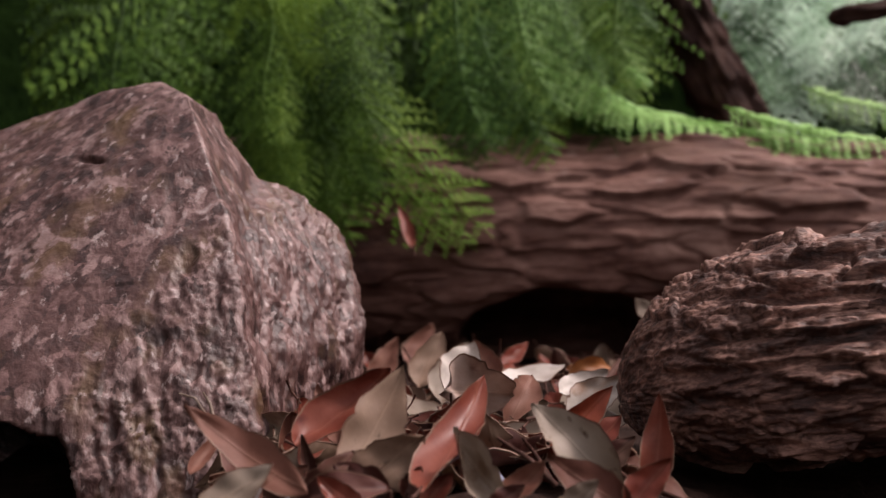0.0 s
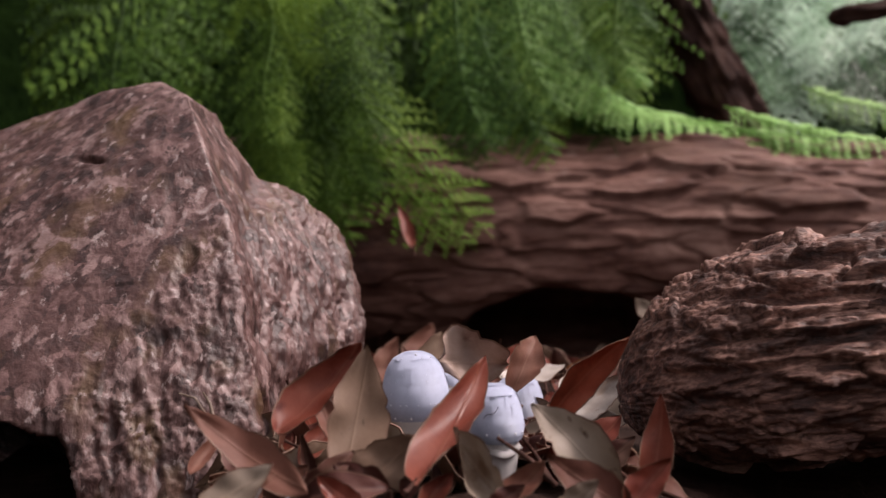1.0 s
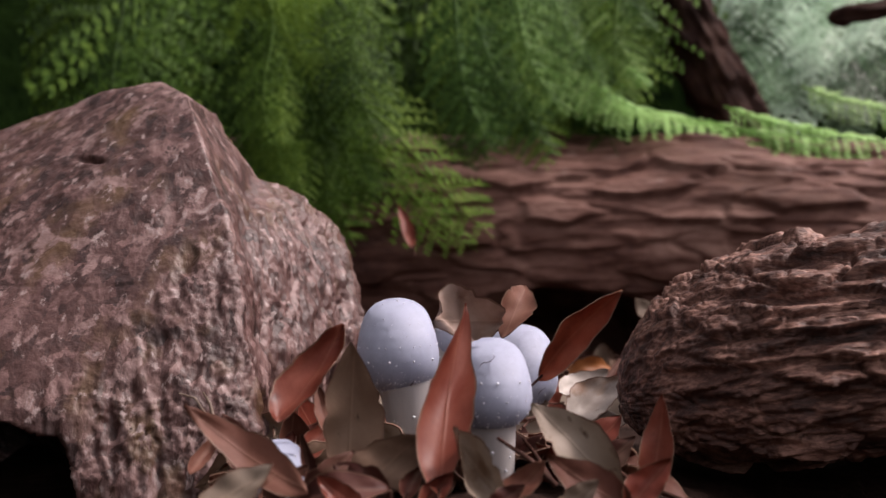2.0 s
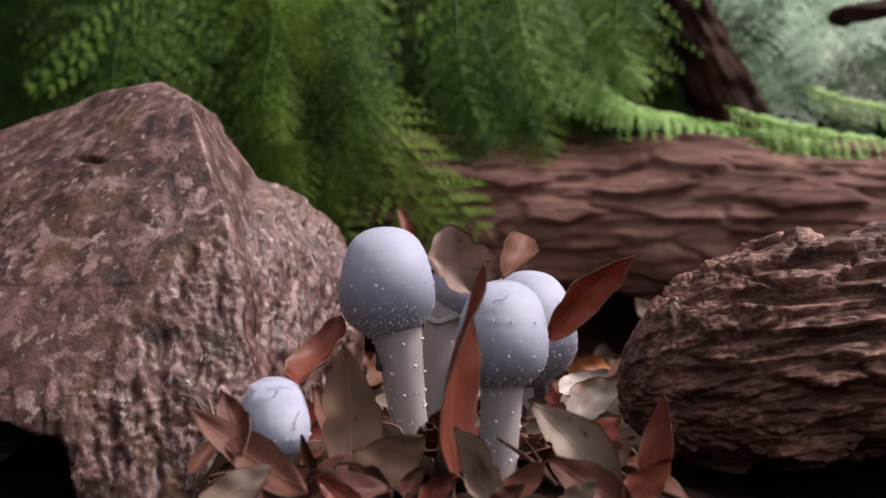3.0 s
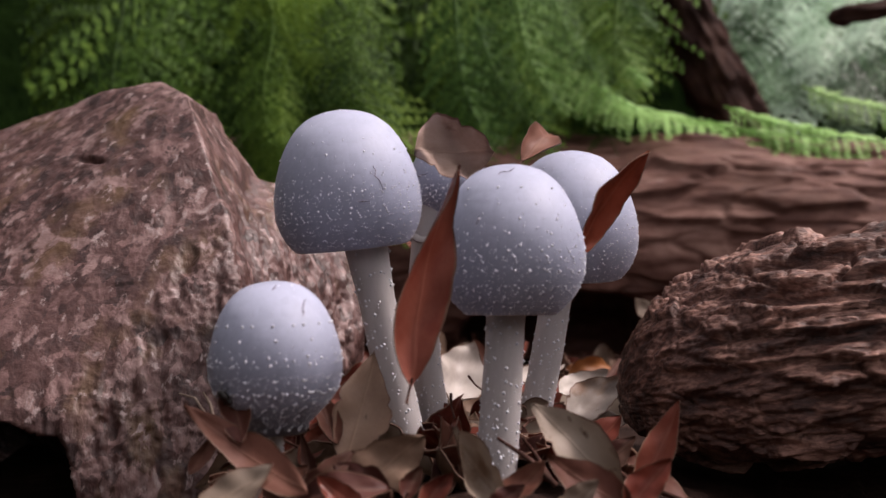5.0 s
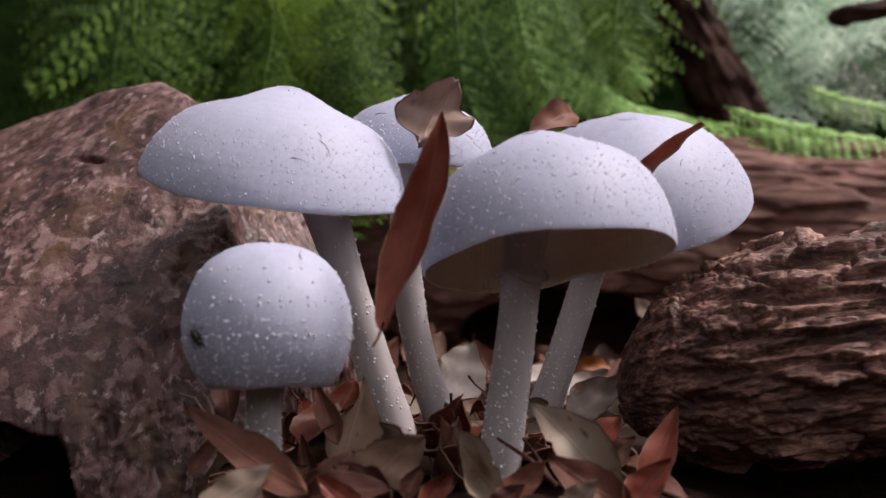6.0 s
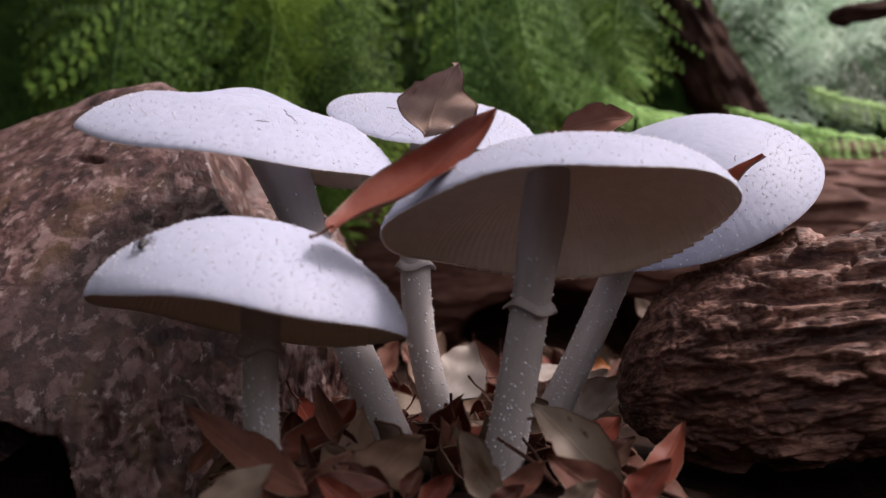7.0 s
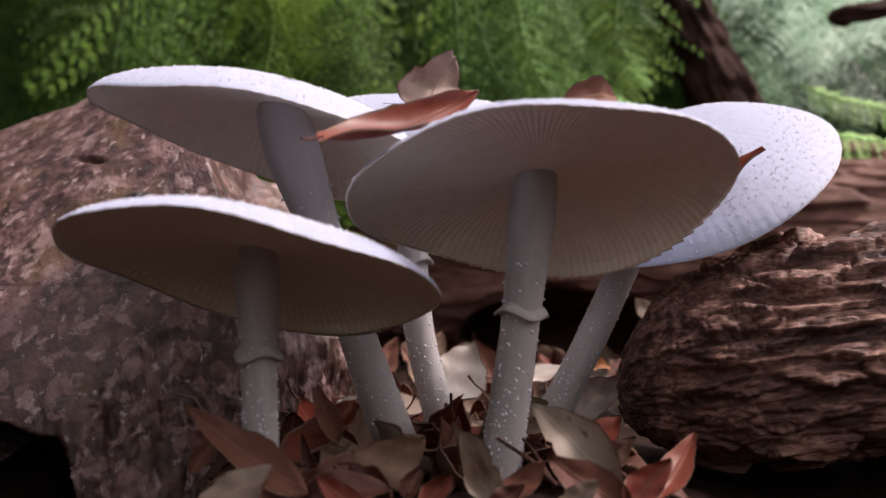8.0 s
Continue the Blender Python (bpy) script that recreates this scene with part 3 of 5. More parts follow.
def make_leaf(mat, length, width, label, curl=0.3, fold=0.3, twist=0.0, seed=0, stalk=0.25, wave=0.06, pointy=1.0, group="fallen leaves"):
    me, (b, t) = leaf_mesh("leaf", mat, length, width, curl, fold, twist, seed, wave, pointy)
    ob = new("leaf", me)
    tagged(ob, label, "leaf", group)
    if stalk:
        d = Vector((-1, 0, 0.35 * curl))
        L = length * stalk
        v, f = tube([b + Vector((0.0015, 0, 0)), b + d * L * 0.5 + Vector((0, 0.05 * L, 0)), b + d * L + Vector((0, 0.15 * L, 0.08 * L))], [0.00032, 0.00028, 0.0004], 6)
        part("stalk", mesh_of("stalk", v, f, [TWIG]), ob)
    return ob


def leaf_pose(base, tip, length, facing=(0, -1, 0.3), toward=1):
    """Pose of a leaf whose stalk end and tip lie near two points; what is missing in length leans it away (1) or towards us (-1)."""
    b, t = Vector(base), Vector(tip)
    c = (b + t) / 2
    x = t - b
    if x.length < length:
        x.y += toward * math.sqrt(max(0, length ** 2 - x.length ** 2))
    x.normalize()
    z = Vector(facing)
    z = (z - x * z.dot(x)).normalized()
    y = z.cross(x)
    return Matrix.Translation(c) @ Matrix((x, y, z)).transposed().to_4x4()


# still leaves round the stems: stalk end, tip, width share, facing, curl, fold, twist, material
RED, TAN, GREY, CREAM, DARK = (LEAF_RED, "glossy reddish brown dead leaf"), (LEAF_TAN, "dry tan dead leaf"), (LEAF_GREY, "pale grey green dead leaf"), (LEAF_CREAM, "bleached cream dead leaf"), (LEAF_DARK, "dark maroon dead leaf")
STILL = [
    ((0.0356, 0.055, 0.0099), (0.0536, 0.060, 0.0214), 0.55, (0.1, -1, 0.7), 0.4, 0.4, 0.2, (LEAF_WHITE, "bleached whitish dead leaf behind the stems")),
    ((0.0375, 0.050, 0.0033), (0.0513, 0.055, 0.0132), 0.60, (-0.2, -1, 0.8), -0.5, 0.4, 0.3, (LEAF_WHITE, "bleached whitish dead leaf behind the stems")),
    ((0.0350, 0.075, 0.0149), (0.0513, 0.080, 0.0205), 0.50, (0, -1, 1.0), 0.5, 0.5, 0.3, (LEAF_WHITE, "bleached whitish dead leaf behind the stems")),
    ((0.0178, 0.100, 0.0160), (0.0411, 0.110, 0.0193), 0.35, (0, -0.7, 1), 0.3, 0.3, 0.0, (LEAF_WHITE, "bleached whitish dead leaf behind the stems")),
    ((0.0409, 0.090, 0.0203), (0.0552, 0.095, 0.0235), 0.45, (0, -1, 0.5), -0.7, 0.4, 0.2, (LEAF_ORANGE, "curled orange brown dead leaf")),
    ((0.0019, 0.070, 0.0121), (0.0091, 0.085, 0.0294), 0.70, (0.2, -1, 0.3), 0.3, 0.5, 0.2, (LEAF_WHITE, "bleached whitish dead leaf behind the stems")),
    ((-0.0315, 0.050, 0.0106), (-0.0237, 0.055, 0.0173), 0.50, (0.2, -1, 0.6), 0.3, 0.4, 0.0, (LEAF_WHITE, "bleached whitish dead leaf behind the stems")),
    ((0.0152, 0.040, 0.0096), (0.0258, 0.045, 0.0145), 0.50, (0, -1, 0.8), 0.3, 0.4, 0.0, (LEAF_WHITE, "bleached whitish dead leaf behind the stems")),
    ((-0.0273, -0.051, 0.0095), (-0.0537, -0.048, 0.026), 0.27, (0.3, -1, 0.5), 0.4, 0.4, 0.2, TAN),
    ((-0.0487, -0.057, 0.0077), (-0.0341, -0.054, 0.0153), 0.45, (0, -1, 0.7), 0.4, 0.3, 0, CREAM),
    ((-0.0326, -0.053, 0.0091), (-0.0096, -0.053, 0.0122), 0.34, (0, -1, 0.8), -0.6, 0.3, 0, DARK),
    ((-0.031, -0.047, 0.0073), (-0.0185, -0.045, 0.0175), 0.35, (0.2, -1, 0.4), -0.4, 0.3, 0.2, DARK),
    ((-0.0268, -0.042, 0.0062), (-0.0302, -0.042, 0.0204), 0.22, (0.3, -1, 0.2), 0.4, 0.6, 0.4, DARK),
    ((-0.0098, -0.048, 0.0075), (-0.0233, -0.044, 0.0144), 0.45, (0, -1, 0.5), 0.5, 0.4, 0.3, DARK),
    ((-0.019, -0.042, 0.0084), (-0.0043, -0.04, 0.02), 0.62, (0.1, -1, 0.3), 0.3, 0.2, 0, GREY),
    ((-0.008, -0.05, 0.0085), (-0.0046, -0.048, 0.0147), 0.55, (0, -1, 0.5), 0.4, 0.5, 0, DARK),
    ((0.0387, -0.046, 0.0073), (0.0187, -0.038, 0.0279), 0.38, (-0.3, -1, 0.5), -0.5, 0.5, 0.7, CREAM),
    ((0.038, -0.053, 0.0068), (0.0214, -0.05, 0.0169), 0.42, (-0.1, -1, 0.6), 0.5, 0.4, 0.3, TAN),
    ((0.0384, -0.038, 0.0103), (0.0248, -0.034, 0.0231), 0.13, (0.3, -1, 0.5), 0.6, 0.5, 0.4, TAN),
    ((0.0308, -0.03, 0.0087), (0.0431, -0.028, 0.0172), 0.45, (0, -1, 0.6), 0.4, 0.3, 0, DARK),
    ((0.0367, -0.054, 0.007), (0.0462, -0.052, 0.0169), 0.5, (0, -1, 0.4), 0.3, 0.3, 0, RED),
    ((0.0123, -0.05, 0.0079), (0.0212, -0.048, 0.0157), 0.5, (0, -1, 0.6), 0.7, 0.6, 0.3, TAN),
    ((0.0129, -0.05, 0.0073), (0.0009, -0.047, 0.0219), 0.52, (0.2, -1, 0.3), 0.8, 1.0, 1.3, CREAM),
    ((-0.0045, -0.054, 0.007), (0.0018, -0.053, 0.0148), 0.5, (0.2, -1, 0.3), 0.5, 0.5, 0.4, RED),
    ((-0.0376, -0.054, 0.0082), (-0.0277, -0.05, 0.0149), 0.4, (0.2, -1, 0.6), 0.5, 0.5, 0.2, TAN),
    ((0.0228, -0.056, 0.0074), (0.0314, -0.055, 0.0129), 0.5, (0.2, -1, 0.6), 0.5, 0.5, 0.2, CREAM),
    ((-0.0163, -0.056, 0.0074), (-0.0256, -0.054, 0.0133), 0.45, (0.1, -1, 0.7), 0.5, 0.4, 0.2, RED),
    ((0.0086, -0.057, 0.0077), (0.0165, -0.056, 0.012), 0.5, (0.1, -1, 0.7), 0.5, 0.4, 0.2, DARK),
    ((-0.0552, -0.038, 0.0103), (-0.0495, -0.028, 0.0197), 0.22, (0.3, -1, 0.4), 0.5, 0.4, 0.2, TAN),
    ((-0.0235, -0.025, 0.0142), (-0.0296, -0.015, 0.0271), 0.3, (0.2, -1, 0.4), 0.5, 0.5, 0.2, TAN),
    ((0.0301, 0.0, 0.0058), (0.0455, 0.01, 0.0162), 0.5, (0, -1, 0.7), 0.4, 0.3, 0, RED),
    ((-0.0008, 0.12, 0.0056), (0.0082, 0.13, 0.0263), 0.6, (0, -1, 0.3), 0.3, 0.3, 0, CREAM),
    ((-0.009, 0.14, 0.0091), (-0.0008, 0.15, 0.0289), 0.5, (0, -1, 0.3), 0.3, 0.3, 0, GREY),
    ((0.0383, 0.1, 0.0082), (0.0596, 0.1, 0.0119), 0.6, (0, -1, 1.2), 0.4, 0.3, 0, CREAM),
    ((0.0461, 0.16, 0.0154), (0.0653, 0.16, 0.0154), 0.35, (0, -1, 0.8), -0.5, 0.3, 0, (LEAF_ORANGE, "curled orange brown dead leaf")),
    ((0.0461, 0.06, 0.0033), (0.0526, 0.07, 0.0189), 0.6, (-0.3, -1, 0.6), 0.5, 0.3, 0, CREAM),
    ((0.0896, 0.2, 0.0277), (0.0792, 0.2, 0.0393), 0.6, (0, -1, 0.3), 0.3, 0.3, 0, CREAM),
    ((-0.0267, 0.1, 0.0082), (0.0029, 0.09, 0.0059), 0.4, (0, -0.4, 1), 0.3, 0.3, 0, CREAM),
    ((0.0131, 0.07, 0.0052), (-0.0007, 0.07, 0.0104), 0.5, (0, -0.4, 1), 0.3, 0.3, 0, CREAM),
    ((-0.0128, 0.262, 0.059), (-0.0211, 0.275, 0.0803), 0.22, (0, -1, 0.6), 0.3, 0.4, 0, RED),
    ((-0.0286, 0.16, 0.0068), (-0.0172, 0.17, 0.0253), 0.4, (0.2, -1, 0.5), 0.4, 0.4, 0.2, TAN),
    ((-0.0183, 0.17, 0.0079), (-0.0321, 0.18, 0.019), 0.45, (0, -1, 0.6), 0.4, 0.4, 0, RED),
    ((0.0196, 0.14, 0.0091), (0.0113, 0.15, 0.0255), 0.5, (0.1, -1, 0.4), 0.3, 0.4, 0.3, TAN),
    ((-0.0149, 0.2, 0.0115), (-0.0045, 0.21, 0.0283), 0.5, (0.2, -1, 0.4), 0.3, 0.4, 0.3, TAN),
    ((0.0214, 0.18, 0.0134), (0.0344, 0.19, 0.0216), 0.35, (0.2, -1, 0.7), 0.3, 0.4, 0.3, RED),
    ((-0.0308, 0.06, 0.0067), (-0.0241, 0.06, 0.0167), 0.5, (0, -1, 0.6), 0.3, 0.4, 0, (LEAF_GREY, "grey green dead leaf")),
    ((-0.0343, -0.02, 0.0094), (-0.0234, -0.01, 0.0211), 0.3, (0.2, -1, 0.4), 0.5, 0.5, 0.2, RED),
    ((-0.0194, -0.01, 0.0076), (-0.0275, -0.01, 0.0197), 0.3, (0.2, -1, 0.4), 0.5, 0.5, 0.2, DARK),
]


def build_litter():
    for i, (b, t, ws, f, curl, fold, twist, (m, lab)) in enumerate(STILL):
        L = (Vector(t) - Vector(b)).length * 1.05
        ob = make_leaf(m, L, L * ws, lab, curl, fold, twist, i, 0.2 if i % 3 == 0 else 0)
        ob.matrix_basis = leaf_pose(b, t, L * 0.96, f)
    # loose litter all round
    kinds = []
    for i in range(12):
        m, lab = (RED, DARK, CREAM, RED, TAN, DARK if i < 6 else GREY)[i % 6]
        L = 0.019 + 0.003 * (i % 5)
        ob = make_leaf(m, L, L * (0.34 + 0.06 * (i % 4)), lab, 0.25 + 0.15 * (i % 4), 0.35, 0.2 * (i % 3), 50 + i, 0.2 if i % 2 else 0)
        kinds.append(ob)
    r = random.Random(11)
    used = set()
    for k in range(300):
        if k < 130:
            x, y = r.uniform(-0.050, 0.046), r.uniform(-0.022, 0.05)
        else:
            x, y = r.uniform(-0.10, 0.28), r.uniform(0.05, 0.30)
            if x > 0.06 and y < 0.09:
                continue
        if x < -0.045 and y > 0.0 or x > 0.026 and -0.01 < y < 0.10:
            continue
        z = ground_height(x, y) + 0.002 + (r.uniform(0, 0.005) if k < 130 else r.uniform(0, 0.004))
        m = pose(x, y, z, r.gauss(0, 35), r.gauss(0, 35), r.uniform(0, 360))
        i = k % 12
        if i not in used:
            used.add(i)
            kinds[i].matrix_basis = m
        else:
            copy_thing(kinds[i], m)


build_litter()


# ---- mushrooms ----
RINGS = [8, 12, 16, 24, 30, 36, 54, 54, 54, 72, 72, 72, 80, 80, 80, 80]
TIMES = [k * 0.5 for k in range(17)]


def hermite(rows, t):
    """Smooth reading of a table of rows (time, values...)."""
    ts = [q[0] for q in rows]
    if t <= ts[0]:
        return list(rows[0][1:])
    if t >= ts[-1]:
        return list(rows[-1][1:])
    i = max(k for k in range(len(ts)) if ts[k] <= t)
    out = []
    h = ts[i + 1] - ts[i]
    u = (t - ts[i]) / h
    for c in range(1, len(rows[0])):
        def slope(k):
            if k == 0 or k == len(ts) - 1:
                return 0.0 if k == 0 else (rows[k][c] - rows[k - 1][c]) / (ts[k] - ts[k - 1])
            s0 = (rows[k][c] - rows[k - 1][c]) / (ts[k] - ts[k - 1])
            s1 = (rows[k + 1][c] - rows[k][c]) / (ts[k + 1] - ts[k])
            return 0.0 if s0 * s1 <= 0 else 2 * s0 * s1 / (s0 + s1)
        p0, p1, m0, m1 = rows[i][c], rows[i + 1][c], slope(i) * h, slope(i + 1) * h
        out.append(p0 * (1 + 2 * u) * (1 - u) ** 2 + m0 * u * (1 - u) ** 2 + p1 * u * u * (3 - 2 * u) + m1 * u * u * (u - 1))
    return out


EGG = ((0, 0.10, 0.20, 0.28, 0.36, 0.50, 0.62, 0.72, 0.82, 0.92, 1.0), (0, 0.26, 0.74, 1.08, 1.27, 1.40, 1.60, 2.0, 2.45, 2.55, 2.2))


def profile(length, shut, tight, turn, umbo, sag=0.0, steps=60):
    """Meridian of a cap from its apex to its margin: radius and drop. shut: 1 a closed button, 0 an open cap; tight: how small the button is rolled; turn: how far the open cap bends over, in radians; sag: how far the margin droops."""
    s = (np.arange(steps) + 0.5) / steps
    psi = turn * s + umbo * np.where(s < 0.62, np.sin(2 * math.pi * s / 0.62), 0.0) + 0.5 * min(1, max(0, (1.6 - turn) / 0.6)) * s ** 9 + sag * s * s
    button = np.where(s * tight <= 1, np.interp(s * tight, EGG[0], EGG[1]), 1.57)
    psi += (button - psi) * shut
    rr = np.concatenate(([0.0], np.cumsum(np.cos(psi)))) * length / steps
    zz = -np.concatenate(([0.0], np.cumsum(np.sin(psi)))) * length / steps
    rr[4:] = np.maximum(rr[4:], 0.0015)
    return list(zip(rr.tolist(), zz.tolist()))


def margin_sag(ang, seed, lobe):
    """Droop of the wavy margin towards one side of the cap; lobe: direction in degrees and amount."""
    off = (ang - radians(lobe[0]) + math.pi) % (2 * math.pi) - math.pi
    return lobe[1] * math.exp(-(off / 0.75) ** 2) + 0.05 * math.sin(3 * ang + seed * 2.1) + 0.03 * math.sin(6 * ang + seed * 1.7)


def dome_middle(pr):
    """Height on the axis about which a meridian is curved."""
    got = []
    for s in (0.15, 0.3, 0.45, 0.6, 0.75):
        (ra, za), (rb, zb) = on_profile(pr, s - 0.06), on_profile(pr, s + 0.06)
        r0, z0 = on_profile(pr, s)
        if za - zb > 1e-6:
            got.append(z0 - r0 * (rb - ra) / (za - zb))
    return min(-0.005, sum(got) / len(got)) if got else -0.5


def on_profile(pr, s):
    q = min(max(s, 0), 1) * (len(pr) - 1)
    i = min(int(q), len(pr) - 2)
    f = q - i
    return pr[i][0] * (1 - f) + pr[i + 1][0] * f, pr[i][1] * (1 - f) + pr[i + 1][1] * f


def piece_pose(pr, s, ang, ds, sink=0.0, beside=None):
    """Frame of a cap piece: x outward along the meridian, y round the cap, z out of the skin. beside: the meridians one step to either side."""
    r0, z0 = on_profile(pr, s)
    ra, za = on_profile(pr, s - ds)
    rb, zb = on_profile(pr, s + ds)
    tr, tz = rb - ra, zb - za
    k = math.hypot(tr, tz) or 1
    tr, tz = tr / k, tz / k
    e, g = Vector((math.cos(ang), math.sin(ang), 0)), Vector((-math.sin(ang), math.cos(ang), 0))
    x = e * tr + Vector((0, 0, tz))
    z = e * -tz + Vector((0, 0, tr))
    if beside:
        (r1, z1), (r2, z2) = on_profile(beside[0], s), on_profile(beside[1], s)
        g = (g * (r0 * 2 * math.pi / 80) + Vector((0, 0, z2 - z1)) + e * (r2 - r1)).normalized()
        z = x.cross(g).normalized()
        g = z.cross(x)
    p = e * r0 + Vector((0, 0, z0)) - z * sink
    return Matrix.Translation(p) @ Matrix((x, g, z)).transposed().to_4x4()


def thickness(s, length):
    return length * (0.11 * (1 - s) ** 1.3 + 0.012)


def piece_mesh(length, ring, count, seed, drops, skin, gill):
    """One curved piece of a cap, skin above and gills below, with a few beads of dew. x runs out to the margin."""
    m = len(RINGS)
    s0, s1 = 0.05 + 0.95 * ring / m, 0.05 + 0.95 * (ring + 1) / m
    sm, over = (s0 + s1) / 2, 0.16 * (s1 - s0)
    half = math.pi / count
    bow = 3.1 / length
    verts, faces, slots = [], [], []
    r = random.Random(seed)

    def at(s, side, down, bow=bow):
        """Point of the piece: share of the meridian, -1 to 1 across, depth under the skin."""
        x, y = (s - sm) * length, half * side * s * length
        nx, ny = bow * x, bow * y
        slip = down if down < 0.0005 else 0.0
        return Vector((x - nx * slip, y - ny * slip, -0.5 * bow * x * x - 0.5 * ny * y - down))

    nu, nv = 4, 5
    last = ring == m - 1
    sa, sb = s0 - over, 1.0 if last else s1 + over * 1.7
    for i in range(nu):
        s = sa + (sb - sa) * i / (nu - 1)
        for j in range(nv):
            q = 2 * j / (nv - 1) - 1
            verts.append(at(s, 1.12 * q, 0.00002 + 0.00010 * abs(q) ** 3 + (0.00003 if i == 0 else 0.00016 if i == nu - 1 and not last else 0)))
    faces += grid_faces(nu, nv, 0, False, True)
    slots += [0] * len(faces)
    # gills
    base = len(verts)
    cols, rows = 5, 3
    sb2 = 0.992 if last else s1
    for i in range(rows):
        s = s0 - 0.010 + (sb2 - s0 + 0.020) * i / (rows - 1)
        for j in range(cols):
            verts.append(at(min(s, 0.999), 1.12 * (2 * j / (cols - 1) - 1), thickness(min(s, 1), length) - (0.00012 if i == rows - 1 else 0.0), 0.6 / length))
    gf = grid_faces(rows, cols, base, False, False)
    faces += gf
    slots += [1] * len(gf)
    if last:
        # rounded margin
        b2 = len(verts)
        th = thickness(1.0, length)
        for j in range(nv):
            q = 1.12 * (2 * j / (nv - 1) - 1)
            verts += [at(1.0, q, 0.0003) + Vector((0.0004, 0, 0)), at(1.0, q, 0.6 * th) + Vector((0.0005, 0, 0)), at(1.0, q, 1.1 * th)]
        top = (nu - 1) * nv
        for j in range(nv - 1):
            a0, a1 = b2 + 3 * j, b2 + 3 * j + 3
            faces += [(top + j, a0, a1, top + j + 1), (a0, a0 + 1, a1 + 1, a1), (a0 + 1, a0 + 2, a1 + 2, a1 + 1)]
            slots += [0, 1, 1]
    for _ in range(drops):
        s = r.uniform(s0, s1)
        a = r.uniform(-1, 1)
        rad = r.choice((0.00008, 0.0001, 0.0001, 0.00012, 0.00012, 0.00015, 0.00019, 0.00024, 0.00034)) * (0.95 if ring < 12 else 0.72)
        c = at(s, a, 0.0)
        b3 = len(verts)
        nrm = Vector((0, 0, 1))
        for lv in range(3):
            el = lv * 0.6
            for w in range(6):
                t = 2 * math.pi * w / 6
                verts.append(c + Vector((math.cos(t) * math.cos(el) * rad, math.sin(t) * math.cos(el) * rad, math.sin(el) * rad)))
        verts.append(c + nrm * rad)
        f3 = grid_faces(3, 6, b3, True)
        f3 += [(b3 + 12 + w, b3 + 12 + (w + 1) % 6, b3 + 18) for w in range(6)]
        faces += f3
        slots += [2] * len(f3)
    return mesh_of("cap_piece", verts, faces, [skin, gill, DEW], True, slots)


def smooth_skin(middle):
    """Cap skin whose relief rounds off about the middle of the cap's dome."""
    m = CAP.copy()
    n, l = m.node_tree.nodes, m.node_tree.links
    co = n.new("ShaderNodeTexCoord")
    co.object = middle
    unit = n.new("ShaderNodeVectorMath")
    unit.operation = "NORMALIZE"
    l.new(co.outputs["Object"], unit.inputs[0])
    geo = n.new("ShaderNodeNewGeometry")
    mx = n.new("ShaderNodeMix")
    mx.data_type = "VECTOR"
    mx.inputs[0].default_value = 0.92
    l.new(geo.outputs["Normal"], mx.inputs[4])
    l.new(unit.outputs[0], mx.inputs[5])
    unit2 = n.new("ShaderNodeVectorMath")
    unit2.operation = "NORMALIZE"
    l.new(mx.outputs[1], unit2.inputs[0])
    for node in n:
        if node.type == "BUMP":
            l.new(unit2.outputs[0], node.inputs["Normal"])
    return m


def gill_lines(cap):
    """Gill flesh with fine ribs running out from the stem."""
    m = GILL.copy()
    n, l = m.node_tree.nodes, m.node_tree.links
    co = n.new("ShaderNodeTexCoord")
    co.object = cap
    sep = n.new("ShaderNodeSeparateXYZ")
    l.new(co.outputs["Object"], sep.inputs[0])

    def calc(op, x, y):
        q = n.new("ShaderNodeMath")
        q.operation = op
        for k, v in ((0, x), (1, y)):
            if isinstance(v, (int, float)):
                q.inputs[k].default_value = v
            else:
                l.new(v, q.inputs[k])
        return q.outputs[0]

    rib = calc("SINE", calc("MULTIPLY", calc("ARCTAN2", sep.outputs[1], sep.outputs[0]), 130.0), 0)
    for node in list(n):
        if node.type == "BUMP":
            old = node.inputs["Height"].links[0].from_socket
            l.new(calc("ADD", old, calc("MULTIPLY", rib, 0.5)), node.inputs["Height"])
            node.inputs["Strength"].default_value = 0.2
    return m


def stem_mesh(length, radius, seed, bend, wide):
    """A stem with its top at the origin, hanging down along z, and beads of dew of its own mesh."""
    n = 30
    pts, rad = [], []
    for i in range(n):
        s = i / (n - 1)
        pts.append(Vector((bend * math.sin(s * math.pi) * length, 0.3 * bend * math.sin(s * 2.5) * length, -s * length)))
        flare = wide * max(0, 1 - s / (0.42 + 0.09 * wide)) ** 1.4 * min(1, s / 0.16)
        foot = 0.35 * max(0, (s - 0.65) / 0.35) ** 2
        rad.append(radius * (0.86 + 0.14 * s + flare + foot) * min(1, 0.5 + s / 0.06) * (1 + 0.025 * math.sin(9 * s + seed)))
    v, f = tube(pts, rad, 20)
    return mesh_of("stem", v, f, [STEM]), pts, rad


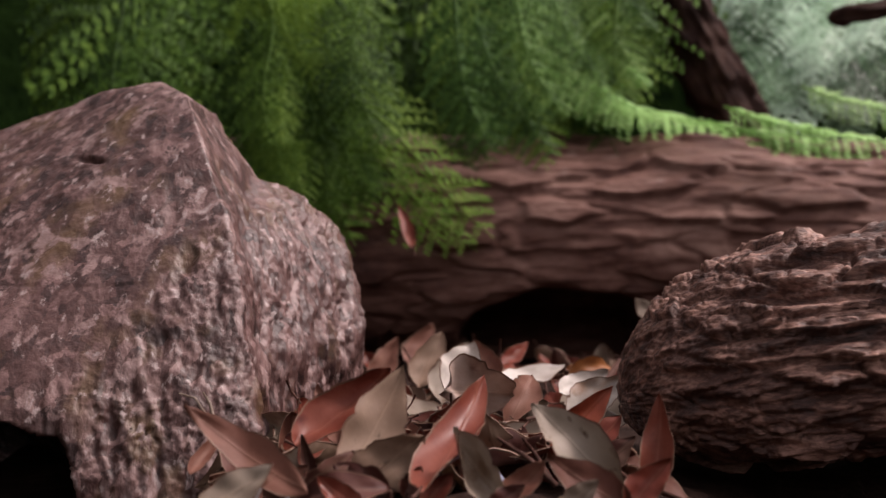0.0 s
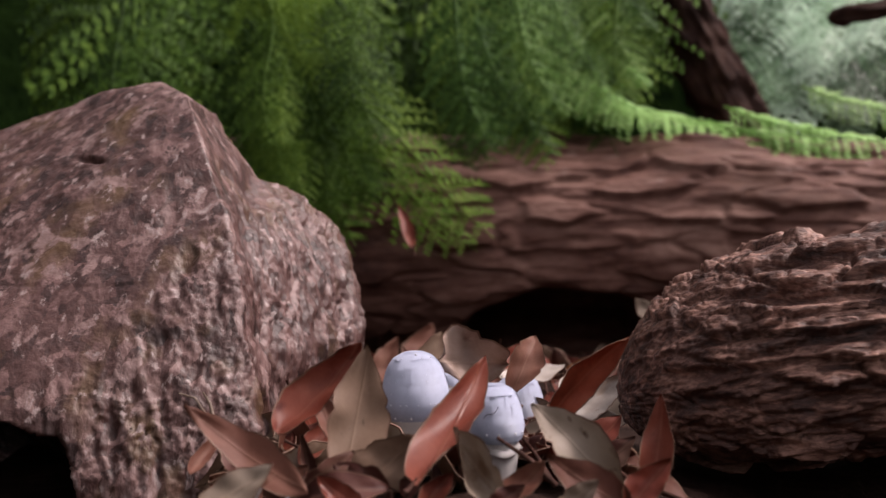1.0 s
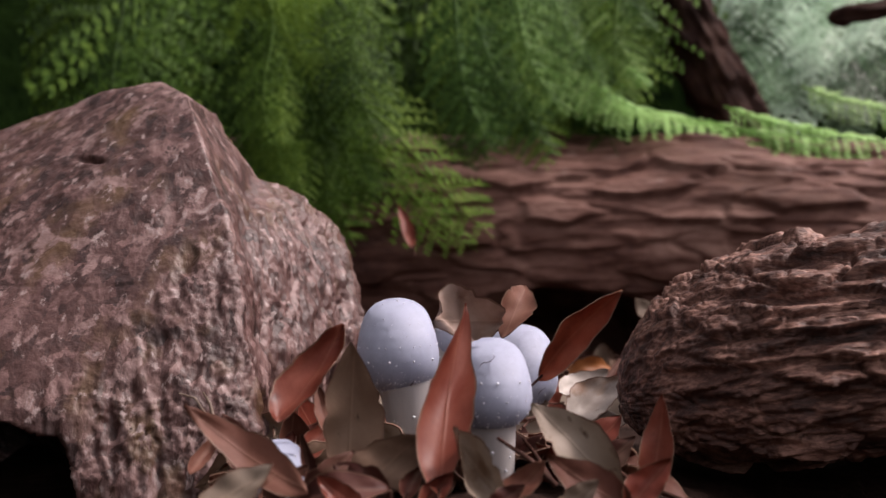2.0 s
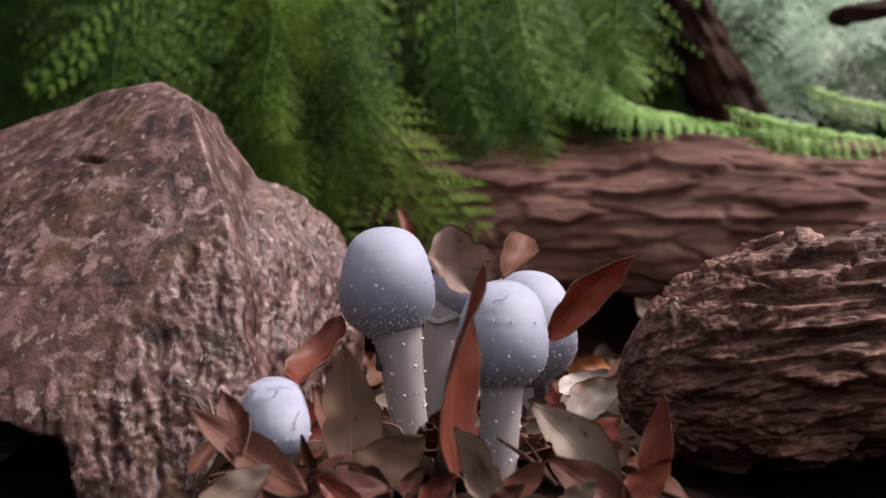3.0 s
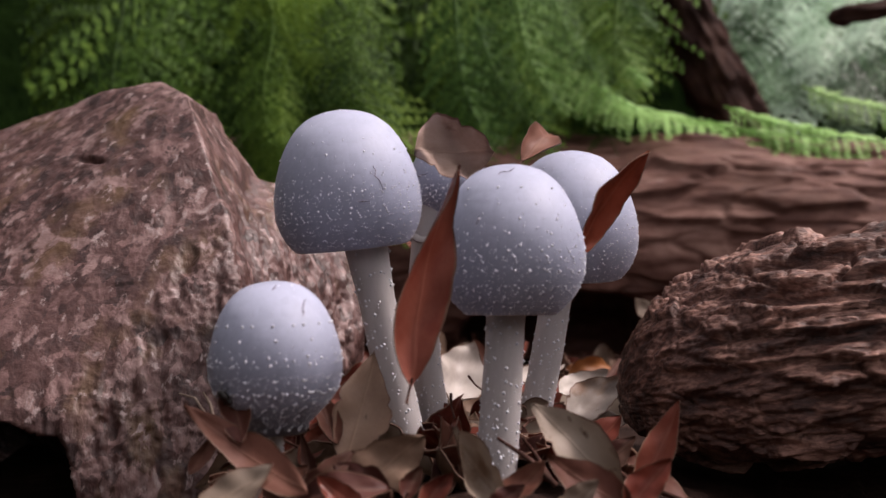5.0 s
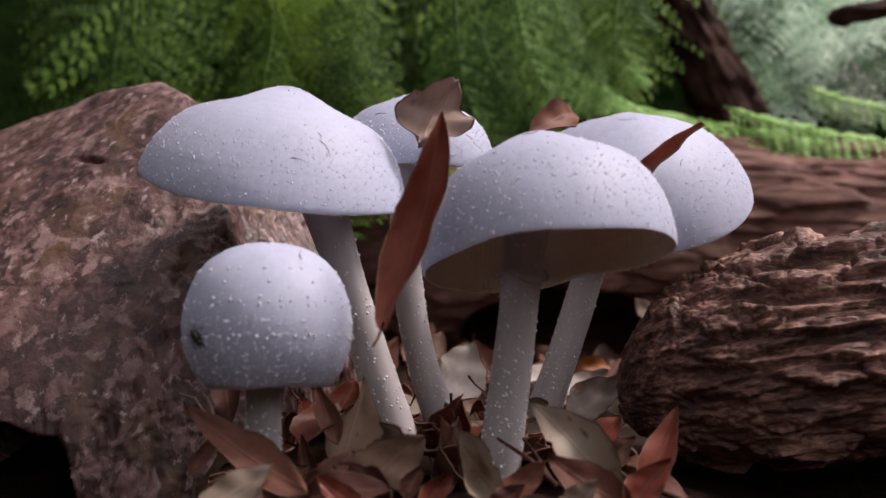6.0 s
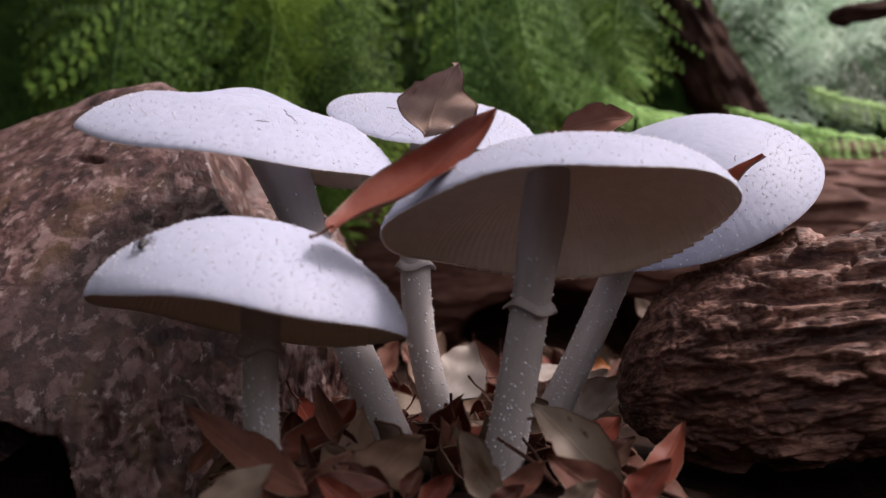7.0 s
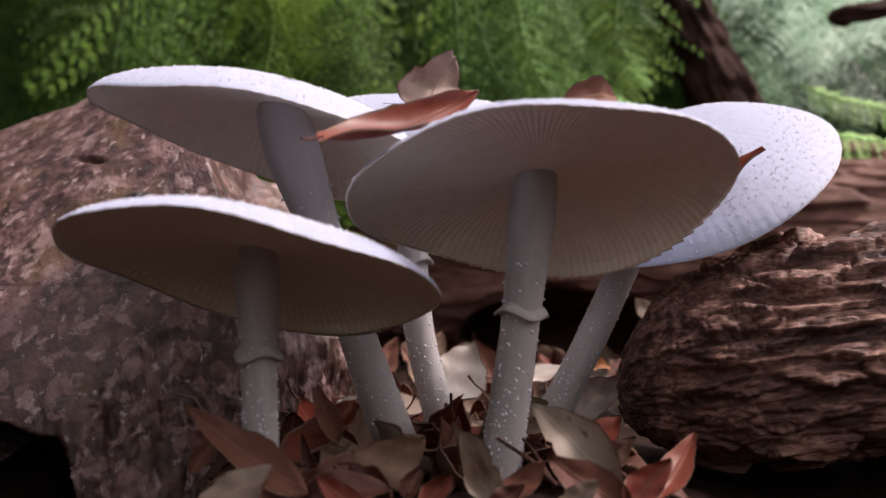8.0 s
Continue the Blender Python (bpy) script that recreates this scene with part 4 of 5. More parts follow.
def dew_on_stem(pts, rad, seed, count):
    r = random.Random(seed)
    verts, faces = [], []
    n = len(pts)
    for _ in range(count):
        s = 0.2 + 0.8 * math.sqrt(r.random())
        i = min(int(s * (n - 1)), n - 2)
        a = r.uniform(0, 2 * math.pi)
        c = pts[i].lerp(pts[i + 1], r.random()) + Vector((math.cos(a), math.sin(a), 0)) * rad[i] * 1.0
        q = r.choice((0.00014, 0.00018, 0.00022, 0.00028, 0.00038, 0.0005))
        b = len(verts)
        for p in ((1, 0, 0), (0, 1, 0), (-1, 0, 0), (0, -1, 0), (0, 0, 1), (0, 0, -1)):
            verts.append(c + Vector(p) * q)
        for k in range(4):
            faces += [(b + k, b + (k + 1) % 4, b + 4), (b + (k + 1) % 4, b + k, b + 5)]
    return mesh_of("dew", verts, faces, [DEW])


def ring_mesh(radius, seed, wide=1.45):
    """Torn skirt left on the stem by the veil."""
    verts, faces = [], []
    n = 28
    r = random.Random(seed)
    for j, (k, z) in enumerate(((1.0, 0.0016), (1.25, 0.0008), (wide, -0.0004), (wide * 0.97, -0.0009), (1.2, 0.0), (1.0, -0.0012))):
        for i in range(n):
            w = 2 * math.pi * i / n
            e = 1 + (0.16 * noise.noise(Vector((math.cos(w) * 2, math.sin(w) * 2, seed))) if k > 1.1 else 0)
            verts.append((radius * k * e * math.cos(w), radius * k * e * math.sin(w), z + 0.0008 * math.sin(3 * w + seed)))
    return mesh_of("ring", verts, grid_faces(6, n, 0, True), [STEM])


MOVES = []


def mushroom(label, base, table, length, radius, stem_len, seed, ring_at=None, bend=0.03, drops=1, wide=0.5, lobe=(0, 0)):
    """table: seconds, apex x, y, z, shut, tight, turn, umbo, roll, pitch."""
    root = new("mushroom")
    root.location = base
    tagged(root, label, "mushroom", "white mushrooms")
    base = Vector(base)
    me, pts, rad = stem_mesh(stem_len, radius, seed, bend, wide)
    stem = part("stem", me, root, "smooth white stem beaded with dew")
    dew = part("dew", dew_on_stem(pts, rad, seed, 650), stem)
    tagged(dew, kind="stuff")
    if ring_at:
        rg = part("ring", ring_mesh(radius * 0.9, seed), stem, "torn pale skirt round the stem")
        slide = []
        for t in TIMES:
            q = 0.15 + (ring_at - 0.15) * min(1, max(0, (t - 4.0) / 2.5))
            i = min(int(q * (len(pts) - 1)), len(pts) - 2)
            slide.append((t, Matrix.Translation(pts[i].lerp(pts[i + 1], q * (len(pts) - 1) - i))))
        MOVES.append((rg, slide))
    ref = profile(length, 0, 1, 3.2, 0.0)
    middle = part("middle", None, root)
    skin = smooth_skin(middle)
    # crown: the round middle of the cap, which carries the pieces
    verts, faces = [Vector((0, 0, 0))], []
    cn = 24
    for i in range(1, 5):
        rr, zz = on_profile(ref, 0.0145 * i)
        for k in range(cn):
            w = 2 * math.pi * k / cn
            verts.append(Vector((rr * math.cos(w), rr * math.sin(w), zz)))
    faces = [(0, 1 + k, 1 + (k + 1) % cn) for k in range(cn)] + grid_faces(4, cn, 1, True, True)
    cap = part("cap", mesh_of("cap", verts, faces, [skin]), root, "white domed cap opening out")
    gill = gill_lines(cap)
    states = [hermite(table, t) for t in TIMES]
    cap_rows, stem_rows, profs, mid_rows = [], [], [], []
    lean = (Vector(table[-1][1:4]) - base).normalized()
    for t, (x, y, z, shut, tight, turn, umbo, roll, pitch) in zip(TIMES, states):
        m = pose(x - base.x, y - base.y, z - base.z, -pitch, roll, 0)
        cap_rows.append((t, m))
        profs.append(profile(length, shut, tight, turn, umbo))
        mid_rows.append((t, Matrix.Translation(m @ Vector((0, 0, dome_middle(profs[-1]))))))
        top = m @ Vector((0, 0, -0.035 * length))
        up = (top + 0.01 * lean).normalized()
        right = Vector((1, 0, 0))
        right = (right - up * right.dot(up)).normalized()
        q = Matrix((right, up.cross(right), up)).transposed().to_4x4()
        stem_rows.append((t, Matrix.Translation(top) @ q))
    MOVES.append((cap, cap_rows))
    MOVES.append((stem, stem_rows))
    MOVES.append((middle, mid_rows))
    m = len(RINGS)
    around = [[profile(length, *st[3:7], margin_sag(2 * math.pi * k / 160, seed, lobe) * (1 - st[3])) for st in states] for k in range(160)]
    for ring, count in enumerate(RINGS):
        n_drops = 0 if ring < 8 else drops if ring < 10 else drops + 3
        meshes = [piece_mesh(length, ring, count, seed * 100 + ring * 7 + v, n_drops + v % 2, skin, gill) for v in range(6 if ring > 5 else 2)]
        sm = 0.05 + 0.95 * (ring + 0.5) / m
        for k in range(count):
            ob = part("cap_piece", meshes[(k * 7 + k // 5 + ring) % len(meshes)], cap)
            ang = 2 * math.pi * (k + 0.5) / count
            level = (k % 2) * 0.00006 + (ring % 2) * 0.00003
            rows = []
            q = round(ang * 80 / math.pi)
            for t, st, pr, pa, pb in zip(TIMES, states, around[q % 160], around[(q - 1) % 160], around[(q + 1) % 160]):
                rows.append((t, piece_pose(pr, sm, ang, 0.03, level + (k % 2) * st[3] * 0.00003, (pa, pb))))
            MOVES.append((ob, rows))
    return base, length, states, profs


def rows_of(*rows):
    """Table rows (t, (x, y, z), shut, tight, turn, umbo, roll, pitch) made flat."""
    return [(t, *p, *rest) for t, p, *rest in rows]


TALL = mushroom("tall white mushroom leaning over the rock", (-0.0086, 0.010, 0.0005), rows_of(
    (0.0, (-0.0058, 0.010, 0.0120), 1, 2.36, 2.20, 0.00, -2.4, 0.0), (0.5, (-0.0062, 0.010, 0.0250),
    1, 1.95, 2.20, 0.00, -2.0, 0.0), (1.0, (-0.0075, 0.010, 0.0341), 1, 1.63, 2.20, 0.00, -2.4, 0.0),
    (1.5, (-0.0105, 0.010, 0.0396), 1, 1.46, 2.20, 0.00, -2.4, 0.0), (3.0, (-0.0150, 0.010, 0.0657),
    1, 1.16, 2.20, 0.00, -2.4, 0.0), (3.5, (-0.0182, 0.010, 0.0734), 1, 1.00, 2.20, 0.00, -10.1, 0.0),
    (4.0, (-0.0201, 0.010, 0.0814), 1, 0.87, 2.20, 0.00, -10.6, 0.0), (4.5, (-0.0221, 0.010, 0.0902),
    1, 0.82, 2.20, 0.00, -10.6, 0.0), (6.0, (-0.0392, 0.010, 0.1014), 0, 0.85, 1.18, 0.24, 8.0, -12.0),
    (6.5, (-0.0450, 0.010, 0.1010), 0, 0.85, 0.80, 0.25, 7.5, -10.9), (7.0, (-0.0483, 0.010, 0.1010),
    0, 0.85, 0.62, 0.20, 8.8, -5.8), (7.5, (-0.0484, 0.010, 0.0999), 0, 0.85, 0.54, 0.13, 9.8, 3.7),
    (8.0, (-0.0434, 0.010, 0.1018), 0, 0.85, 0.47, 0.03, 10.3, 7.0)), 0.0465, 0.0050, 0.105, 1, None, 0.0, wide=0.95, lobe=(55, 0.8))
BROAD = mushroom("white mushroom with a broad tilted cap", (0.0124, -0.015, 0.0059), rows_of(
    (0.0, (0.0108, -0.015, 0.0080), 1, 3.00, 2.20, 0.00, 0.0, 0.0), (0.5, (0.0118, -0.015, 0.0180),
    1, 2.50, 2.20, 0.00, 0.0, 0.0), (1.0, (0.0119, -0.015, 0.0286), 1, 2.09, 2.20, 0.00, -1.6, 0.0),
    (1.5, (0.0104, -0.015, 0.0334), 1, 1.67, 2.20, 0.00, -1.6, 0.0), (3.0, (0.0147, -0.015, 0.0527),
    1, 1.31, 2.20, 0.00, 3.4, 0.0), (3.5, (0.0152, -0.015, 0.0605), 1, 1.22, 2.20, 0.00, 1.7, 0.0),
    (4.0, (0.0148, -0.015, 0.0680), 1, 1.08, 2.20, 0.00, 1.7, 0.0), (4.5, (0.0145, -0.015, 0.0743),
    1, 0.98, 2.20, 0.00, 1.7, 0.0), (6.0, (0.0211, -0.015, 0.0870), 0, 0.85, 1.61, 0.20, -6.4, 13.8),
    (6.5, (0.0228, -0.015, 0.0842), 0, 0.85, 1.08, 0.16, -7.5, 17.0), (7.0, (0.0253, -0.015, 0.0836), 0, 0.85, 0.69, 0.06, -5.4, 14.0),
    (7.5, (0.0253, -0.015, 0.0836), 0, 0.85, 0.54, 0.01, -5.2, 16.6), (8.0, (0.0220, -0.015, 0.0825), 0, 0.85, 0.31, 0.04, -4.6, 19.4)), 0.0470, 0.0049, 0.090, 2, 0.40, 0.01, lobe=(60, 0.85))
TIPPED = mushroom("white mushroom with a cap tipped towards the light", (0.0255, 0.045, 0.0027), rows_of(
    (0.0, (0.0215, 0.045, 0.0130), 1, 2.80, 2.20, 0.00, 0.0, 0.0), (0.5, (0.0215, 0.045, 0.0180),
    1, 2.40, 2.20, 0.00, 0.0, 0.0), (1.0, (0.0215, 0.045, 0.0247), 1, 2.00, 2.20, 0.00, 0.0, 0.0),
    (1.5, (0.0215, 0.045, 0.0315), 1, 1.60, 2.20, 0.00, 0.0, 0.0), (3.0, (0.0235, 0.045, 0.0539),
    1, 1.06, 2.20, 0.00, -2.5, 0.0), (3.5, (0.0255, 0.045, 0.0629), 1, 1.00, 2.20, 0.00, -1.8, 0.0),
    (4.0, (0.0269, 0.045, 0.0720), 1, 0.93, 2.20, 0.00, -2.4, 0.0), (4.5, (0.0303, 0.045, 0.0803),
    1, 0.83, 2.20, 0.00, 2.1, 0.0), (6.0, (0.0521, 0.045, 0.0979), 0, 0.85, 1.29, 0.22, -6.4, -26.0),
    (6.5, (0.0563, 0.045, 0.0969), 0, 0.85, 1.11, 0.20, -13.8, -25.8), (7.0, (0.0637, 0.045, 0.0933),
    0, 0.85, 0.93, 0.10, -19.8, -24.8), (7.5, (0.0645, 0.045, 0.0918), 0, 0.85, 0.60, -0.01, -21.0, -25.2),
    (8.0, (0.0650, 0.045, 0.0925), 0, 0.85, 0.62, -0.03, -24.0, -25.0)), 0.0475, 0.0046, 0.100, 3, 0.28, 0.02)
BACK = mushroom("white mushroom half hidden at the back of the clump", (0.0050, 0.055, -0.0008), rows_of(
    (0.0, (0.0035, 0.055, 0.0130), 1, 2.60, 2.20, 0.00, 0.0, 0.0), (1.0, (0.0035, 0.055, 0.0250),
    1, 2.00, 2.20, 0.00, 0.0, 0.0), (1.5, (0.0035, 0.055, 0.0330), 1, 1.70, 2.20, 0.00, 0.0, 0.0),
    (3.0, (0.0039, 0.055, 0.0577), 1, 1.30, 2.20, 0.00, 0.0, 0.0), (3.5, (0.0039, 0.055, 0.0659),
    1, 1.30, 2.20, 0.00, 0.0, 0.0), (4.0, (0.0043, 0.055, 0.0750), 1, 1.23, 2.20, 0.00, 0.0, 0.0),
    (4.5, (0.0043, 0.055, 0.0840), 1, 1.11, 2.20, 0.00, 0.0, 0.0), (6.0, (-0.0066, 0.055, 0.1055),
    0, 0.85, 1.30, 0.15, 4.2, -9.0), (6.5, (-0.0040, 0.055, 0.1055), 0, 0.85, 0.90, 0.12, 8.6, -12.0),
    (7.0, (-0.0022, 0.055, 0.1029), 0, 0.85, 0.28, -0.05, 8.4, -17.1), (7.5, (-0.0030, 0.055, 0.1036),
    0, 0.85, 0.10, -0.04, 4.0, -19.5), (8.0, (-0.0034, 0.055, 0.1045), 0, 0.85, 0.30, 0.00, 4.0, -14.0)), 0.0320, 0.0046, 0.110, 4, 0.42, -0.085)
LOW = mushroom("low white mushroom in front of the rock", (-0.0396, -0.035, 0.0097), rows_of(
    (0.0, (-0.0345, -0.035, 0.0105), 1, 3.20, 2.20, 0.00, 0.0, 0.0), (1.5, (-0.0350, -0.035, 0.0140),
    1, 2.40, 2.20, 0.00, 0.0, 0.0), (3.0, (-0.0370, -0.035, 0.0321), 1, 1.70, 2.20, 0.00, -1.4, 0.0),
    (3.5, (-0.0363, -0.035, 0.0365), 1, 1.53, 2.20, 0.00, -1.4, 0.0), (4.0, (-0.0372, -0.035, 0.0418),
    1, 1.25, 2.20, 0.00, -2.4, 0.0), (4.5, (-0.0367, -0.035, 0.0475), 1, 1.16, 2.20, 0.00, -2.4, 0.0),
    (6.0, (-0.0383, -0.035, 0.0614), 0, 0.85, 2.32, -0.08, -1.0, 5.5), (6.5, (-0.0383, -0.035, 0.0622),
    0, 0.85, 1.60, -0.02, 3.0, 6.0), (7.0, (-0.0396, -0.035, 0.0660), 0, 0.85, 1.00, -0.05, 6.6, 8.2),
    (7.5, (-0.0399, -0.035, 0.0648), 0, 0.85, 0.65, -0.05, 6.8, 13.2), (8.0, (-0.0402, -0.035, 0.0645),
    0, 0.85, 0.35, -0.03, 8.2, 15.6)), 0.0435, 0.0042, 0.062, 5, 0.42, 0.0, lobe=(75, 0.32))

# ---- leaves that the mushrooms lift ----
def lifted(mat, label, rows, length, share, curl, fold, twist, seed, stalk=0.2, wave=0.06):
    """rows: seconds, stalk end, tip, facing, lean."""
    ob = make_leaf(mat, length, length * share, label, curl, fold, twist, seed, stalk, wave, group="leaves lifted by the mushrooms")
    MOVES.append((ob, [(t, leaf_pose(b, p, length * 0.97, f, k)) for t, b, p, f, k in rows]))
    return ob


N1, N2, N3 = (0, -1, 0.3), (1.2, -0.6, 0.1), (-0.4, -1, 0.4)
N0, N5, N4 = (-0.2, -1, 0.5), (0.1, -1, 0.5), (0, -1, 0.15)
N6, N7 = (0.75, -0.7, 0.45), (0.45, -0.9, 0.35)
lifted(LEAF_RED, "reddish brown leaf pushed up between two caps", [
    (0.0, (-0.0058, -0.045, 0.0068), (0.0105, -0.030, 0.0288), N0, 1),
    (0.5, (-0.0066, -0.045, 0.0080), (0.0105, -0.030, 0.0288), N0, 1),
    (1.0, (-0.0070, -0.045, 0.0080), (0.0108, -0.030, 0.0338), N0, 1),
    (1.5, (-0.0064, -0.045, 0.0068), (0.0073, -0.030, 0.0401), N0, 1),
    (3.0, (-0.0011, -0.038, 0.0103), (0.0060, -0.032, 0.0583), N2, 1),
    (3.5, (-0.0017, -0.038, 0.0127), (0.0060, -0.032, 0.0645), N2, 1),
    (4.0, (-0.0039, -0.038, 0.0200), (0.0045, -0.032, 0.0701), N2, 1),
    (4.5, (-0.0068, -0.038, 0.0255), (0.0027, -0.034, 0.0747), N2, 1),
    (5.8, (-0.0111, -0.045, 0.0400), (0.0007, -0.038, 0.0863), N3, 1),
    (6.0, (-0.0108, -0.046, 0.0424), (0.0010, -0.040, 0.0879), N3, 1),
    (6.5, (-0.0159, -0.062, 0.0529), (0.0019, -0.045, 0.0832), N3, 1),
    (7.0, (-0.0231, -0.050, 0.0605), (0.0121, -0.042, 0.0883), N3, 1),
    (7.5, (-0.0255, -0.046, 0.0687), (0.0152, -0.036, 0.0883), N3, 1),
    (8.0, (-0.0272, -0.044, 0.0779), (0.0082, -0.034, 0.0932), N3, 1)], 0.049, 0.24, 0.35, 0.5, 1.1, 201, 0.08)
lifted(LEAF_RUST, "rolled rusty red leaf caught on a cap", [
    (0.0, (0.0227, -0.005, 0.0067), (0.0405, -0.005, 0.0259), N6, 1),
    (0.5, (0.0241, -0.005, 0.0122), (0.0440, -0.005, 0.0314), N6, 1),
    (1.0, (0.0227, -0.005, 0.0170), (0.0453, -0.005, 0.0403), N6, 1),
    (1.5, (0.0214, -0.005, 0.0232), (0.0426, -0.005, 0.0464), N6, 1),
    (3.0, (0.0241, -0.005, 0.0389), (0.0457, -0.005, 0.0588), N6, 1),
    (3.5, (0.0252, -0.005, 0.0430), (0.0488, -0.005, 0.0649), N6, 1),
    (4.0, (0.0268, -0.005, 0.0492), (0.0508, -0.005, 0.0725), N6, 1),
    (4.5, (0.0279, -0.008, 0.0547), (0.0476, -0.008, 0.0750), N6, 1),
    (6.0, (0.0455, 0.018, 0.0777), (0.0620, -0.002, 0.0922), N6, 1),
    (6.5, (0.0546, 0.024, 0.0739), (0.0711, 0.004, 0.0884), N6, 1),
    (7.0, (0.0625, 0.026, 0.0705), (0.0790, 0.006, 0.0850), N6, 1),
    (7.5, (0.0642, 0.026, 0.0705), (0.0807, 0.006, 0.0850), N6, 1),
    (8.0, (0.0625, 0.026, 0.0723), (0.0790, 0.006, 0.0868), N6, 1)], 0.030, 0.32, 0.3, 0.5, 0.3, 202)
lifted(LEAF_PALE, "crumpled grey brown leaf resting on a cap", [
    (0.0, (-0.0013, 0.020, 0.0230), (0.0172, 0.020, 0.0215), N4, 1),
    (0.5, (-0.0013, 0.020, 0.0267), (0.0172, 0.020, 0.0230), N4, 1),
    (1.0, (-0.0028, 0.020, 0.0304), (0.0157, 0.020, 0.0297), N4, 1),
    (1.5, (-0.0028, 0.020, 0.0349), (0.0143, 0.020, 0.0349), N4, 1),
    (3.0, (-0.0058, 0.020, 0.0572), (0.0143, 0.020, 0.0542), N4, 1),
    (3.5, (-0.0053, 0.020, 0.0646), (0.0150, 0.020, 0.0616), N4, 1),
    (4.0, (-0.0048, 0.020, 0.0720), (0.0165, 0.020, 0.0691), N4, 1),
    (4.5, (-0.0053, 0.020, 0.0809), (0.0157, 0.020, 0.0757), N4, 1),
    (6.0, (-0.0071, 0.012, 0.0855), (0.0023, 0.014, 0.1039), N7, 1),
    (6.5, (-0.0056, 0.012, 0.0869), (0.0026, 0.014, 0.1068), N7, 1),
    (7.0, (-0.0056, 0.012, 0.0884), (0.0023, 0.014, 0.1085), N7, 1),
    (7.5, (-0.0056, 0.012, 0.0898), (0.0019, 0.014, 0.1097), N7, 1),
    (8.0, (-0.0056, 0.012, 0.0913), (0.0012, 0.014, 0.1097), N7, 1)], 0.022, 0.95, 0.6, 0.7, 0.6, 203, 0, 0.16)
lifted(LEAF_TAN, "small brown leaf on the back cap", [
    (0.0, (0.0180, 0.035, 0.0135), (0.0258, 0.035, 0.0259), N1, 1),
    (0.5, (0.0180, 0.035, 0.0197), (0.0266, 0.035, 0.0291), N1, 1),
    (1.0, (0.0188, 0.035, 0.0213), (0.0266, 0.035, 0.0368), N1, 1),
    (1.5, (0.0165, 0.035, 0.0291), (0.0240, 0.035, 0.0438), N1, 1),
    (3.0, (0.0173, 0.035, 0.0539), (0.0243, 0.035, 0.0656), N1, 1),
    (3.5, (0.0188, 0.035, 0.0633), (0.0266, 0.035, 0.0729), N1, 1),
    (4.0, (0.0188, 0.035, 0.0718), (0.0274, 0.035, 0.0816), N1, 1),
    (4.5, (0.0212, 0.035, 0.0791), (0.0289, 0.035, 0.0885), N1, 1),
    (6.0, (0.0247, 0.030, 0.0923), (0.0380, 0.030, 0.0988), N1, 1),
    (6.5, (0.0277, 0.030, 0.0926), (0.0450, 0.030, 0.0975), N1, 1),
    (7.0, (0.0319, 0.030, 0.0926), (0.0522, 0.030, 0.0966), N1, 1),
    (7.5, (0.0331, 0.030, 0.0957), (0.0512, 0.030, 0.0991), N1, 1),
    (8.0, (0.0336, 0.030, 0.1006), (0.0496, 0.030, 0.1027), N1, 1)], 0.021, 0.46, -0.5, 0.5, 0.2, 204, 0.2)
lifted(LEAF_GREY, "smooth grey tan leaf standing before the stems", [
    (0.0, (-0.0212, -0.034, 0.0095), (-0.0089, -0.034, 0.0320), N5, 1),
    (0.5, (-0.0209, -0.034, 0.0095), (-0.0116, -0.034, 0.0336), N5, 1),
    (1.0, (-0.0212, -0.034, 0.0095), (-0.0165, -0.034, 0.0373), N5, 1),
    (1.5, (-0.0212, -0.034, 0.0083), (-0.0182, -0.034, 0.0400), N5, 1),
    (3.0, (-0.0203, -0.030, 0.0050), (-0.0217, -0.028, 0.0412), N5, 1),
    (3.5, (-0.0210, -0.028, 0.0046), (-0.0171, -0.025, 0.0346), N5, 1),
    (4.0, (-0.0209, -0.025, 0.0103), (-0.0135, -0.020, 0.0341), N5, 1),
    (4.5, (-0.0213, -0.020, 0.0107), (-0.0147, -0.018, 0.0339), N5, 1),
    (6.0, (-0.0237, -0.015, 0.0085), (-0.0193, -0.012, 0.0267), N5, 1),
    (6.5, (-0.0250, -0.015, 0.0059), (-0.0193, -0.012, 0.0200), N5, 1),
    (8.0, (-0.0250, -0.015, 0.0059), (-0.0206, -0.012, 0.0187), N5, 1)], 0.032, 0.42, 0.3, 0.35, 0.0, 205, 0)
lifted(LEAF_RED, "deep red leaf pushed aside by a stem", [
    (0.0, (-0.0321, -0.028, 0.0159), (-0.0119, -0.028, 0.0317), N3, 1), (0.5, (-0.0333, -0.028, 0.0172), (-0.0131, -0.028, 0.0342), N3, 1), (1.0, (-0.0359, -0.028, 0.0185), (-0.0182, -0.028, 0.0374), N3, 1), (1.5, (-0.0365, -0.028, 0.0185), (-0.0213, -0.028, 0.0399), N3, 1),
    (3.0, (-0.0349, -0.01, 0.0251), (-0.0242, 0.0, 0.042), N3, 1), (3.5, (-0.0312, 0.0, 0.0211), (-0.0207, 0.01, 0.04), N3, 1), (4.0, (-0.0275, 0.005, 0.0233), (-0.0196, 0.015, 0.0455), N3, 1), (4.5, (-0.0289, 0.005, 0.0205), (-0.0181, 0.015, 0.0338), N3, 1),
    (5.8, (-0.0323, -0.015, 0.0138), (-0.0197, -0.005, 0.0273), N3, 1), (6.5, (-0.0343, -0.02, 0.012), (-0.0213, -0.02, 0.0224), N3, 1), (8.0, (-0.0343, -0.02, 0.0107), (-0.0213, -0.02, 0.0211), N3, 1)], 0.028, 0.42, 0.4, 0.5, 0.2, 206, 0)
